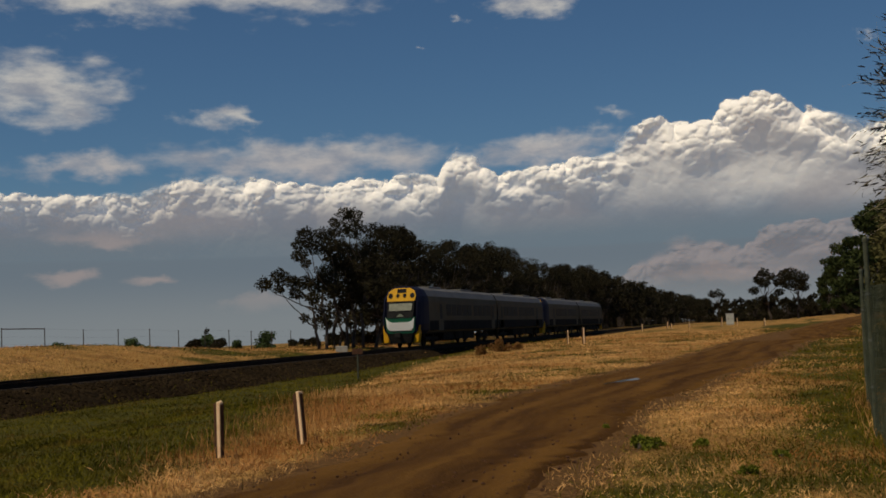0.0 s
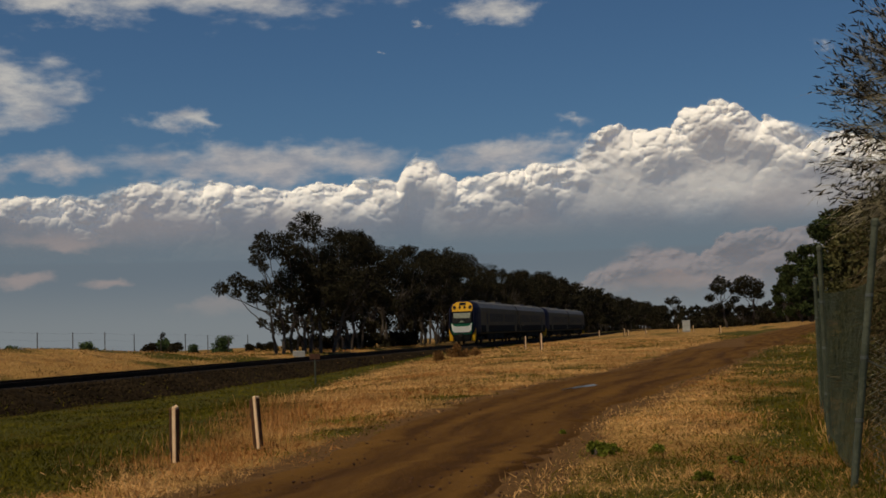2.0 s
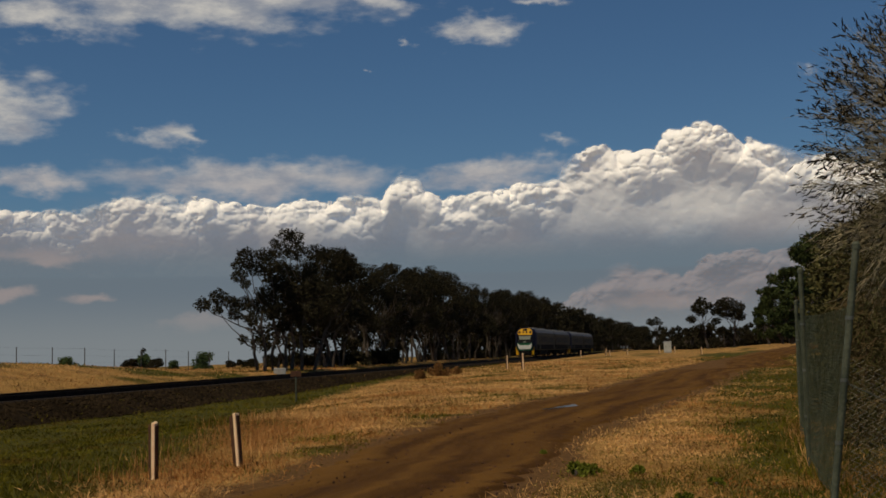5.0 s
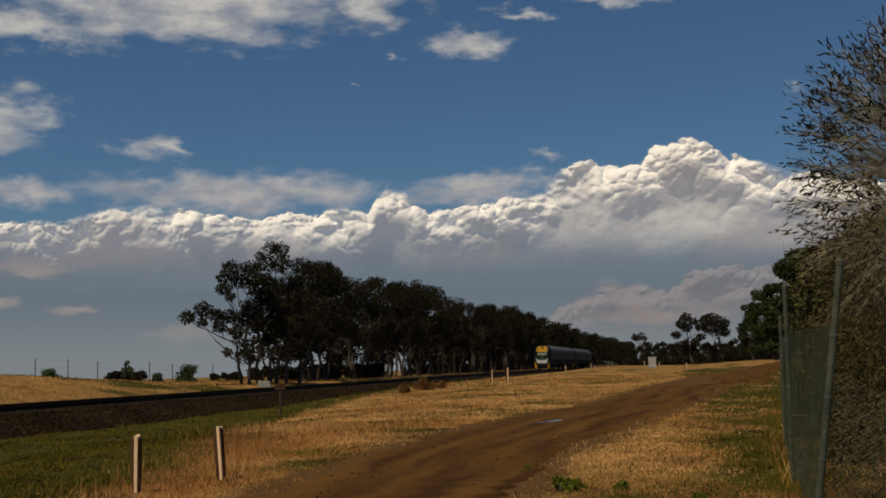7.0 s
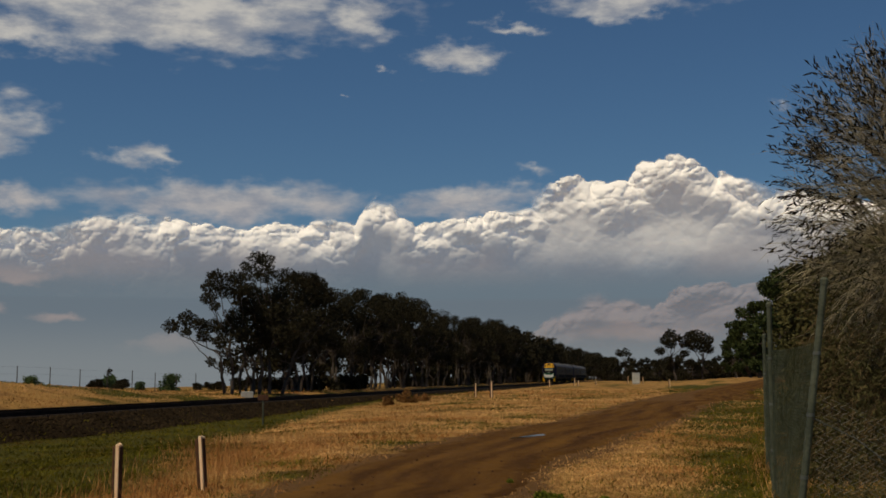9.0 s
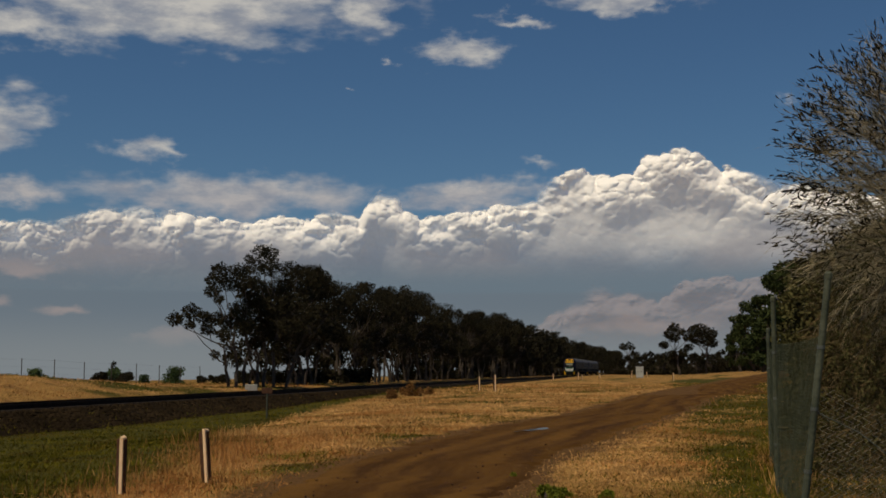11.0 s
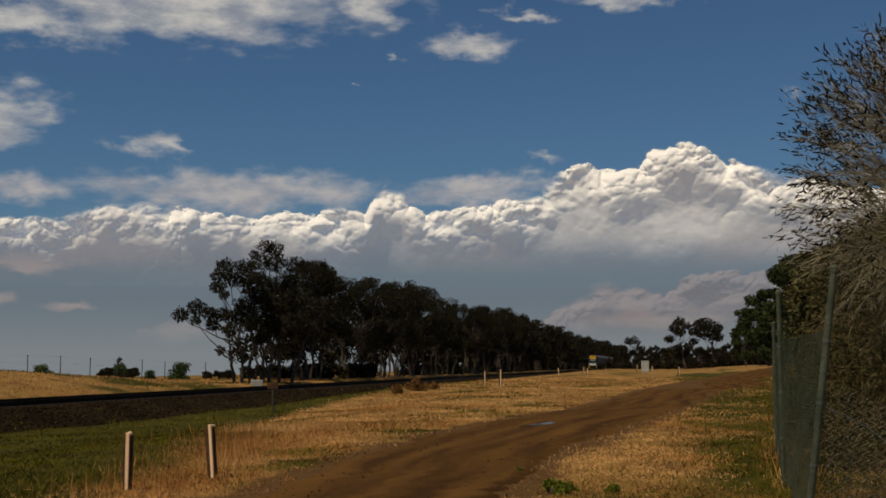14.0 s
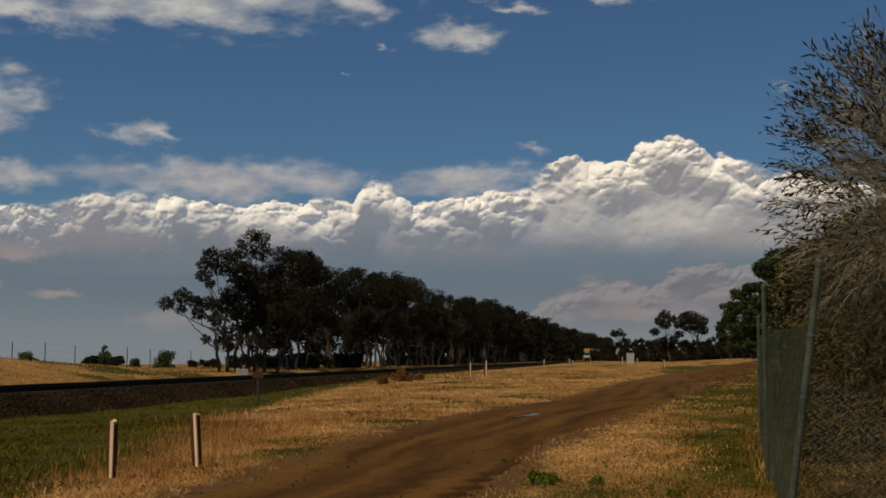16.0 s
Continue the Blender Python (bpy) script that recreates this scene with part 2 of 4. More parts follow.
def build_ground():
    S, U = graded(-14, 34, 0.6, 2600), graded(2, 110, 0.8, 2800)
    ss, uu = np.meshgrid(S, U, indexing="ij")
    z = land(ss, uu)
    x, y = (ss - PERP) * N_.x + uu * D_.x, (ss - PERP) * N_.y + uu * D_.y
    n, m = ss.shape
    i = (np.arange(n - 1)[:, None] * m + np.arange(m - 1)[None]).ravel()
    me = mesh_of("ground", np.stack([x, y, z], -1).reshape(-1, 3).tolist(), np.stack([i, i + m, i + m + 1, i + 1], 1).tolist())
    me.attributes.new("green", "FLOAT", "POINT").data.foreach_set("value", greenness(ss, uu).ravel().astype(np.float32))
    me.attributes.new("bare", "FLOAT", "POINT").data.foreach_set("value", bareness(x, y).ravel().astype(np.float32))
    for f in me.polygons:
        f.use_smooth = True
    return tagged(part("ground", me, M_GROUND), "dry golden pasture with green patches", "ground", kind="structure")


def build_road():
    rng = np.random.default_rng(4)
    ys = np.concatenate([np.arange(-30, 80, 0.35), np.arange(80, 700, 4)])
    c, w = road_at(ys)
    kern = np.ones(25) / 25
    c = np.convolve(np.pad(c, 12, mode="edge"), kern, "valid")
    cols = 13
    t = np.linspace(-0.5, 0.5, cols)
    left = c - w / 2 + rng.normal(0, 0.08, len(ys)) + 0.14 * np.sin(ys * 0.8)
    right = c + w / 2 + rng.normal(0, 0.08, len(ys)) + 0.16 * np.sin(ys * 0.6 + 2)
    x = left[:, None] + (right - left)[:, None] * (t[None] + 0.5)
    y = np.repeat(ys[:, None], cols, 1)
    z = land_xy(x, y) + 0.03 - 0.05 * np.exp(-((np.abs(t)[None] - 0.22) / 0.07) ** 2) * np.ones_like(x) + 0.05 * (1 - (2 * t[None]) ** 2) - 0.09 * (np.abs(t)[None] > 0.49)
    i = (np.arange(len(ys) - 1)[:, None] * cols + np.arange(cols - 1)[None]).ravel()
    me = mesh_of("road", np.stack([x, y, z], -1).reshape(-1, 3).tolist(), np.stack([i, i + 1, i + cols + 1, i + cols], 1).tolist())
    uv = me.uv_layers.new(name="UVMap")
    loop = np.zeros(len(me.loops), int)
    me.loops.foreach_get("vertex_index", loop)
    flat = np.stack([(t[None] * w[:, None]), y], -1).reshape(-1, 2)[loop]
    uv.data.foreach_set("uv", flat.ravel().astype(np.float32))
    for f in me.polygons:
        f.use_smooth = True
    return tagged(part("road", me, M_ROAD), "rutted brown dirt track across the pasture", "dirt road", kind="structure")


ground = build_ground()
road = build_road()


# ---- sky backdrop: banks of cloud far off, carried by the wind ----
def cloud_material(name, kind):
    k = Nodes(name)
    uv = k.coord("UV")                     # degrees: azimuth, elevation
    sep = k.n.new("ShaderNodeSeparateXYZ")
    k.put(sep.inputs[0], uv)
    el = sep.outputs[1]

    def puff(offset, scale, stretch=(1, 1, 1)):
        return k.vec("ADD", k.vec("MULTIPLY", uv, tuple(scale * v for v in stretch)), offset)

    if kind == "bank":                     # grey sheet: low haze, and above it the painted shade of the cumulus base
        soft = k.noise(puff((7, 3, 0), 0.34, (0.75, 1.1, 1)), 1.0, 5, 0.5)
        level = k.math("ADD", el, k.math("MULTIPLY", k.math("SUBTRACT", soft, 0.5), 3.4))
        # thickens downward, so the veil stands in for shade on the cloud's lower half
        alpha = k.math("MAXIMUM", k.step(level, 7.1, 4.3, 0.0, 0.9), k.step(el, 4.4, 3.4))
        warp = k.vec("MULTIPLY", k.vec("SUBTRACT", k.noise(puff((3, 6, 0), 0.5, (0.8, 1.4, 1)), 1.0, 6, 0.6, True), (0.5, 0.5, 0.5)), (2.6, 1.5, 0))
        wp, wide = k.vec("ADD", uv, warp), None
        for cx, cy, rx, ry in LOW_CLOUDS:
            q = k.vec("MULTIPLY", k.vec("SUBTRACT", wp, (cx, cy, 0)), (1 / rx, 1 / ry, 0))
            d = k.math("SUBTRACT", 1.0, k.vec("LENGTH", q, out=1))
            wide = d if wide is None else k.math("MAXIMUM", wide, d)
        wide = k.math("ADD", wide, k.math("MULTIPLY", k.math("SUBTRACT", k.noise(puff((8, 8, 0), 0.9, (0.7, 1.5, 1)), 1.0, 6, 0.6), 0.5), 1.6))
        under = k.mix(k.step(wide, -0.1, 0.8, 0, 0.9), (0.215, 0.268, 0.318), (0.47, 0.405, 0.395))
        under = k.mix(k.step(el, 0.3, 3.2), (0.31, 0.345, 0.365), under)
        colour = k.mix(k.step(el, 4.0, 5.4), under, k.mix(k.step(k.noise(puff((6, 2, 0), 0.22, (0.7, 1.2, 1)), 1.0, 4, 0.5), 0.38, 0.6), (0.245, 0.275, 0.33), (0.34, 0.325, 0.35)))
    else:
        warp = k.vec("MULTIPLY", k.vec("SUBTRACT", k.noise(puff((3, 1, 0), 0.45, (0.8, 1.4, 1)), 1.0, 6, 0.6, True), (0.5, 0.5, 0.5)), (6.0, 2.6, 0))
        p = k.vec("ADD", uv, warp)
        dens = None
        for cx, cy, rx, ry, full in HIGH_CLOUDS:
            q = k.vec("MULTIPLY", k.vec("SUBTRACT", p, (cx, cy, 0)), (1 / rx, 1 / ry, 0))
            d = k.math("SUBTRACT", full, k.vec("LENGTH", q, out=1))
            dens = d if dens is None else k.math("MAXIMUM", dens, d)
        fine = k.noise(puff((5, 5, 0), 0.8, (0.6, 1.6, 1)), 1.0, 6, 0.52)
        body = k.math("ADD", dens, k.math("MULTIPLY", k.math("SUBTRACT", fine, 0.5), 1.7))
        alpha = k.step(body, -0.25, 0.85, 0, 0.95)
        shade = k.noise(puff((2, 8, 0), 0.55, (0.7, 1.8, 1)), 1.0, 6, 0.6)
        lit = k.math("ADD", k.math("MULTIPLY", k.step(body, 0.9, 0.15), 0.25), k.step(shade, 0.33, 0.66))
        low = k.step(el, 10.5, 7.0)
        colour = k.mix(k.math("MINIMUM", lit, 1.0), (0.38, 0.41, 0.48), k.mix(low, (0.85, 0.81, 0.74), (0.66, 0.615, 0.60)))
    em = k.n.new("ShaderNodeEmission")
    k.put(em.inputs["Color"], colour)
    tr = k.n.new("ShaderNodeBsdfTransparent")
    mx = k.n.new("ShaderNodeMixShader")
    k.put(mx.inputs[0], alpha)
    k.l.new(tr.outputs[0], mx.inputs[1])
    k.l.new(em.outputs[0], mx.inputs[2])
    k.l.new(mx.outputs[0], k.n["Material Output"].inputs["Surface"])
    return k.m


# the crest of the bank: azimuth and elevation in degrees
BANK_LINE = (
    (-25, 6.4), (-20.5, 6.3), (-17.2, 6.5), (-15.4, 7.2), (-11, 7.1), (-9.5, 6.6), (-5.6, 7.15), (-3.8, 6.9), (-3.4, 7.9), (-2.9, 8.3), (-2.2, 8.1), (-1.6, 7.4),
    (-1.0, 6.95), (0.6, 7.1), (3.6, 7.6), (4.9, 8.6), (6.4, 9.1), (7.8, 8.8), (8.6, 9.0), (9.4, 9.6), (11.1, 9.8), (12.6, 9.25), (13.9, 8.7), (16, 8.1), (20, 7.4), (25, 6.5))
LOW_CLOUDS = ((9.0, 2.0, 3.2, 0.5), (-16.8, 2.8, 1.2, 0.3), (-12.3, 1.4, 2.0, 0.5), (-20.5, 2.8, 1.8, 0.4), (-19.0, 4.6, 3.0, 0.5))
HIGH_CLOUDS = (  # azimuth, elevation, half width, half height, density
    (-12.3, 16.3, 9.5, 1.9, 1.0), (-19, 14.8, 4, 1.0, 0.8), (-3.6, 16.2, 2.2, 1.2, 0.8), (1.2, 14.6, 2.0, 0.8, 0.95), (3.8, 15.9, 1.9, 0.4, 0.75), (8.6, 16.8, 4.0, 0.6, 0.95),
    (-21.3, 11.1, 3.4, 1.7, 1.0), (-13.4, 9.7, 2.1, 0.7, 0.75), (-9.5, 7.8, 7.5, 1.0, 1.0), (1.2, 8.0, 4.2, 0.7, 0.9), (-19.5, 7.7, 3.0, 0.7, 0.85), (-4.1, 12.8, 0.6, 0.3, 0.6), (3.9, 9.2, 2.0, 0.5, 0.36),
    (15.6, 12.2, 1.2, 0.3, 0.35), (-2.6, 14.1, 0.9, 0.3, 0.55))


def cloud_sheet(name, radius, el0, el1, material, label):
    az, el = np.radians(np.linspace(-40, 40, 81)), np.radians(np.linspace(el0, el1, 25))
    a, e = np.meshgrid(az, el, indexing="ij")
    v = np.stack([np.sin(a) * np.cos(e), np.cos(a) * np.cos(e), np.sin(e)], -1) * radius
    i = (np.arange(80)[:, None] * 25 + np.arange(24)[None]).ravel()
    me = mesh_of(name, v.reshape(-1, 3).tolist(), np.stack([i, i + 1, i + 26, i + 25], 1).tolist())
    uv = me.uv_layers.new(name="UVMap")
    loop = np.zeros(len(me.loops), int)
    me.loops.foreach_get("vertex_index", loop)
    uv.data.foreach_set("uv", np.degrees(np.stack([a, e], -1)).reshape(-1, 2)[loop].ravel().astype(np.float32))
    ob = part(name, me, material)
    ob.location.z = EYE
    return tagged(ob, label, "clouds", kind="structure")


def lattice(x, y, seed):
    """Smooth noise on a unit lattice, 0 to 1."""
    table = np.random.default_rng(seed).random((256, 256))
    i, j = np.floor(x).astype(int), np.floor(y).astype(int)
    fx, fy = x - i, y - j
    fx, fy = fx * fx * (3 - 2 * fx), fy * fy * (3 - 2 * fy)
    a, b = table[i % 256, j % 256], table[(i + 1) % 256, j % 256]
    c, d = table[i % 256, (j + 1) % 256], table[(i + 1) % 256, (j + 1) % 256]
    return (a + (b - a) * fx) * (1 - fy) + (c + (d - c) * fx) * fy


def billow(x, y, seed, octaves=5):
    return sum(lattice(x * 2 ** k + 7.3 * k, y * 2 ** k + 3.1 * k, seed + k) * 0.5 ** k for k in range(octaves)) / (2 - 0.5 ** (octaves - 1))


def domes(x, y, seed):
    """The joined height of round heads, one at random in each unit cell."""
    rng = np.random.default_rng(seed)
    px, py, pr = rng.random((128, 128)), rng.random((128, 128)), rng.uniform(0.45, 1.0, (128, 128))
    i, j = np.floor(x).astype(int), np.floor(y).astype(int)
    h = np.zeros_like(x)
    for di in (-1, 0, 1):
        for dj in (-1, 0, 1):
            a, b = (i + di) % 128, (j + dj) % 128
            d2 = (x - i - di - px[a, b]) ** 2 + (y - j - dj - py[a, b]) ** 2
            h = np.maximum(h, np.sqrt(np.maximum(0, pr[a, b] ** 2 - d2)))
    return h


def cloud_relief(name, dist, az, el, step, top, base, seed, swell, colour, glow, opaque, label):
    """A bank of heaped cloud modelled in relief: a crest line, round heads of four sizes, and a flat base.
    All in degrees of arc; its thickness sets how opaque it is."""
    A, E = np.meshgrid(np.arange(*az, step), np.arange(*el, step), indexing="ij")
    wx, wy = A + 0.6 * (billow(A * 0.7, E * 0.7, seed + 20, 3) - 0.5), E + 0.5 * (billow(A * 0.7, E * 0.7, seed + 30, 3) - 0.5)
    heads = [(size, domes(wx / size, wy * 1.25 / size, seed + k)) for k, size in enumerate((1.9, 0.9, 0.42, 0.2))]
    crest = np.interp(A, [p[0] for p in top], [p[1] for p in top])
    foot = np.interp(A, [p[0] for p in base], [p[1] for p in base])
    fine = billow(A * 2.2, E * 2.2, seed + 40, 6)
    depth = crest - E + sum(w * (h - 0.5) for w, (_, h) in zip((0.22, 0.32, 0.2, 0.08), heads)) + 0.10 * (fine - 0.5)
    fall = np.clip(depth, 0, None)
    bulge = np.where(fall < swell, np.sqrt(np.maximum(0, 2 * swell * np.minimum(fall, swell) - np.minimum(fall, swell) ** 2)), swell - 0.20 * (fall - swell))
    calm = 0.12 + 0.88 * smooth(3.0, 0.5, fall) * smooth(0.25, 0.6, billow(A * 0.35, E * 0.5, seed + 70))
    rise = bulge * 0.40 + sum(w * size * h * calm for w, (size, h) in zip((0.20, 0.30, 0.32, 0.20), heads)) + 0.07 * (fine - 0.5)
    soft = 0.10 + 0.9 * smooth(0.52, 0.75, billow(A * 0.22, E * 0.5, seed + 50))
    under = E - foot + 0.7 * (billow(A * 0.6, E * 1.4, seed + 60) - 0.5)
    thick = smooth(-0.02, 1.0, depth / soft) * smooth(-0.5, 1.5, under) * opaque
    r = dist - rise * dist * math.pi / 180
    a, e = np.radians(A), np.radians(E)
    v = np.stack([np.sin(a) * np.cos(e), np.cos(a) * np.cos(e), np.sin(e)], -1) * r[..., None]
    n, m = A.shape
    i = (np.arange(n - 1)[:, None] * m + np.arange(m - 1)[None]).ravel()
    quads = np.stack([i, i + m, i + m + 1, i + 1], 1)
    quads = quads[thick.ravel()[quads].max(1) > 0.004]
    used, back = np.unique(quads, return_inverse=True)
    me = mesh_of(name, v.reshape(-1, 3)[used].tolist(), back.reshape(-1, 4).tolist())
    me.attributes.new("thick", "FLOAT", "POINT").data.foreach_set("value", thick.ravel()[used].astype(np.float32))
    me.polygons.foreach_set("use_smooth", [True] * len(me.polygons))
    k = Nodes(name + "_vapour")
    k.put(k.bsdf.inputs["Emission Color"], glow)
    k.bsdf.inputs["Emission Strength"].default_value = 1.0
    k.put(k.bsdf.inputs["Alpha"], k.attr("thick"))
    ob = part(name, me, k.done(colour, 1.0, 0, 0.0))
    ob.location.z = EYE
    return tagged(ob, label, "clouds", kind="structure")


cumulus = cloud_relief("backdrop_cumulus", 2640, (-25, 25), (2.4, 11.2), 0.04, BANK_LINE,
                       ((-25, 3.3), (-10, 3.2), (-4, 3.9), (3, 4.2), (14, 4.2), (25, 4.0)), 52, 1.9, (0.98, 0.95, 0.89), (0.145, 0.15, 0.17), 1.0, "towering white cumulus heads over a grey flat base")
low_cumulus = cloud_relief("backdrop_low_cumulus", 2360, (2.5, 16.5), (0.6, 4.6), 0.04,
                           ((2.5, 0.0), (3.8, 1.5), (5.2, 2.6), (6.3, 3.4), (7.4, 3.9), (8.6, 3.6), (9.8, 3.2), (10.4, 3.7), (11.2, 4.0), (14.5, 4.1), (16, 3.4), (16.5, 1.0)),
                           ((2.5, 1.2), (16.5, 1.3)), 90, 1.4, (0.38, 0.31, 0.31), (0.20, 0.172, 0.175), 0.38, "pinkish low cumulus under the grey bank")
cloud_bank = cloud_sheet("backdrop_haze_shade", 2400, -2, 11, cloud_material("haze_and_base_shade", "bank"), "grey sheet of low haze, its upper part painted shade over the cumulus base")
high_clouds = cloud_sheet("backdrop_high_clouds", 2670, 5, 26, cloud_material("high_cloud", "high"), "scattered torn white clouds in blue sky")


# ---- railway ----
def track_pose(u, s=0.0, z=0.0):
    x, y = xy(s, u)
    return pose(x, y, z, 0, 0, -math.degrees(AZ))


RAIL_TOP = 0.50


def build_track():
    rng = np.random.default_rng(8)
    us = np.concatenate([np.arange(-60, 110, 0.4), np.arange(110, 900, 5)])
    prof = ((-3.3, -0.3), (-2.6, 0.0), (-1.75, 0.27), (-1.2, 0.29), (0, 0.29), (1.2, 0.29), (1.6, 0.28), (2.1, 0.06), (2.6, -0.14), (3.3, -0.45))
    s = np.array([p[0] for p in prof])[None] + rng.normal(0, 0.04, (len(us), len(prof)))
    z = np.array([p[1] for p in prof])[None] + rng.normal(0, 0.025, (len(us), len(prof)))
    u = np.repeat(us[:, None], len(prof), 1)
    x, y = (s - PERP) * N_.x + u * D_.x, (s - PERP) * N_.y + u * D_.y
    m = len(prof)
    i = (np.arange(len(us) - 1)[:, None] * m + np.arange(m - 1)[None]).ravel()
    me = mesh_of("ballast_bank", np.stack([x, y, z], -1).reshape(-1, 3).tolist(), np.stack([i, i + 1, i + m + 1, i + m], 1).tolist())
    tagged(part("ballast_bank", me, M_BALLAST), "dark grey crushed-stone railway embankment", "embankment", kind="structure")
    # loose stones on the slope
    n = 9000
    s = rng.uniform(1.5, 3.4, n)
    u = 28 + 75 * rng.random(n) ** 1.5
    z = np.interp(s, [p[0] for p in prof], [p[1] for p in prof])
    x, y = (s - PERP) * N_.x + u * D_.x, (s - PERP) * N_.y + u * D_.y
    oct_v = np.array([(1, 0, 0), (-1, 0, 0), (0, 1, 0), (0, -1, 0), (0, 0, 0.8), (0, 0, -0.8)])
    oct_f = np.array([(0, 2, 4), (2, 1, 4), (1, 3, 4), (3, 0, 4), (2, 0, 5), (1, 2, 5), (3, 1, 5), (0, 3, 5)])
    v = np.stack([x, y, z], -1)[:, None] + oct_v[None] * rng.uniform(0.04, 0.11, (n, 1, 1)) * rng.uniform(0.6, 1.3, (n, 6, 3))
    f = (np.arange(n)[:, None, None] * 6 + oct_f[None]).reshape(-1, 3)
    tagged(part("ballast_stones", mesh_of("ballast_stones", v.reshape(-1, 3).tolist(), f.tolist()), M_STONE), "loose grey ballast stones beside the rails", "stones", kind="stuff")
    # rails and sleepers
    track = tagged(new("railway_track"), "single broad-gauge track with dark steel rails", "railway track")
    track.matrix_world = track_pose(0)
    for side in (-0.83, 0.83):
        bm = bmesh.new()
        sec = ((-0.07, 0.30), (0.07, 0.30), (0.07, 0.325), (0.012, 0.345), (0.012, 0.44), (0.037, 0.455), (0.037, 0.495), (0.03, 0.50), (-0.03, 0.50), (-0.037, 0.495), (-0.037, 0.455), (-0.012, 0.44), (-0.012, 0.345), (-0.07, 0.325))
        a = [bm.verts.new((side + p, -60, q)) for p, q in sec]
        b = [bm.verts.new((side + p, 900, q)) for p, q in sec]
        for k in range(len(sec)):
            bm.faces.new((a[k], b[k], b[(k + 1) % len(sec)], a[(k + 1) % len(sec)]))
        part("rail", bm, M_RAIL, track)
    sleeper = bpy.data.meshes.new("sleeper")
    bm = box(bmesh.new(), -1.35, 1.35, -0.125, 0.125, 0.16, 0.335)
    bm.to_mesh(sleeper)
    bm.free()
    sleeper.materials.append(M_SLEEPER)
    for k in range(230):
        ob = new("sleeper", sleeper)
        ob.parent = track
        ob.location.y = 22 + k * 0.67
    return track


build_track()


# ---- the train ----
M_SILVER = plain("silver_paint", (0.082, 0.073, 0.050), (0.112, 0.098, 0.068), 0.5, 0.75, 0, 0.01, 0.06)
M_ROOF = plain("roof_grey", (0.085, 0.08, 0.074), (0.13, 0.124, 0.115), 0.6, 0.6, 0, 0.03)
M_BLUE = plain("dark_blue_paint", (0.008, 0.009, 0.026), (0.013, 0.014, 0.034), 0.8, 0.6, 0, 0.02, 0.1)
M_UNDER = plain("under_black", (0.012, 0.012, 0.012), (0.03, 0.028, 0.026), 2, 0.9, spec=0.04)
M_YELLOW = plain("yellow_paint", (0.48, 0.25, 0.004), (0.62, 0.33, 0.006), 1.2, 0.6, 0, 0.02, 0.15)
M_WHITE = plain("white_paint", (0.80, 0.80, 0.76), (0.88, 0.88, 0.84), 2, 0.35, 0, 0.02, 0.5)
M_TEAL = plain("green_paint", (0.0, 0.075, 0.035), (0.006, 0.12, 0.055), 2, 0.35, 0, 0.02, 0.5)
M_GLASS = plain("tinted_glass", (0.006, 0.007, 0.008), (0.012, 0.013, 0.014), 1, 0.5, 0, 0.0, 0.05)
# pale tone for the reflection and glint painted on the windscreen
M_REFLECTION = plain("grey_green_reflection", (0.06, 0.072, 0.05), (0.13, 0.15, 0.105), 3, 0.4, 0, 0.02, 0.5)
CAR = 24.5
HALF = ((1.24, 0.92), (1.40, 1.08), (1.46, 1.5), (1.46, 2.95), (1.40, 3.35), (1.16, 3.78), (0.7, 4.0), (0.0, 4.07))
PROFILE = [(x, z) for x, z in HALF] + [(-x, z) for x, z in HALF[-2::-1]]


def rake(z):
    """How far the cab's face leans back at a height."""
    return 0.10 + 0.95 * max(0.0, (z - 1.7) / 2.4) ** 1.4 + 0.22 * max(0.0, (1.5 - z))


def shell(stations, keep=lambda z0, z1: True, offset=0.0):
    """Body skin lofted along the car; stations: y, width scale, share of the face's rake."""
    bm = bmesh.new()
    rows = [[bm.verts.new((x * w + (offset if x > 0.5 else -offset if x < -0.5 else 0), y + share * rake(z), z + (offset if z > 3.5 else 0))) for x, z in PROFILE] for y, w, share in stations]
    for a, b in zip(rows, rows[1:]):
        for k in range(len(PROFILE) - 1):
            if keep(PROFILE[k][1], PROFILE[k + 1][1]):
                bm.faces.new((a[k], a[k + 1], b[k + 1], b[k]))
    return bm


def face_panel(outline, out=0.0, thick=0.03):
    """A plate laid on the cab's raked face; outline: x, z."""
    bm = bmesh.new()
    a = [bm.verts.new((0.9 * x, rake(z) - out - thick, z)) for x, z in outline]
    b = [bm.verts.new((0.9 * x, rake(z) + 0.02, z)) for x, z in outline]
    bm.faces.new(a)
    for k in range(len(a)):
        j = (k + 1) % len(a)
        bm.faces.new((a[k], b[k], b[j], a[j]))
    bmesh.ops.recalc_face_normals(bm, faces=bm.faces)
    bmesh.ops.triangulate(bm, faces=bm.faces)
    return bm


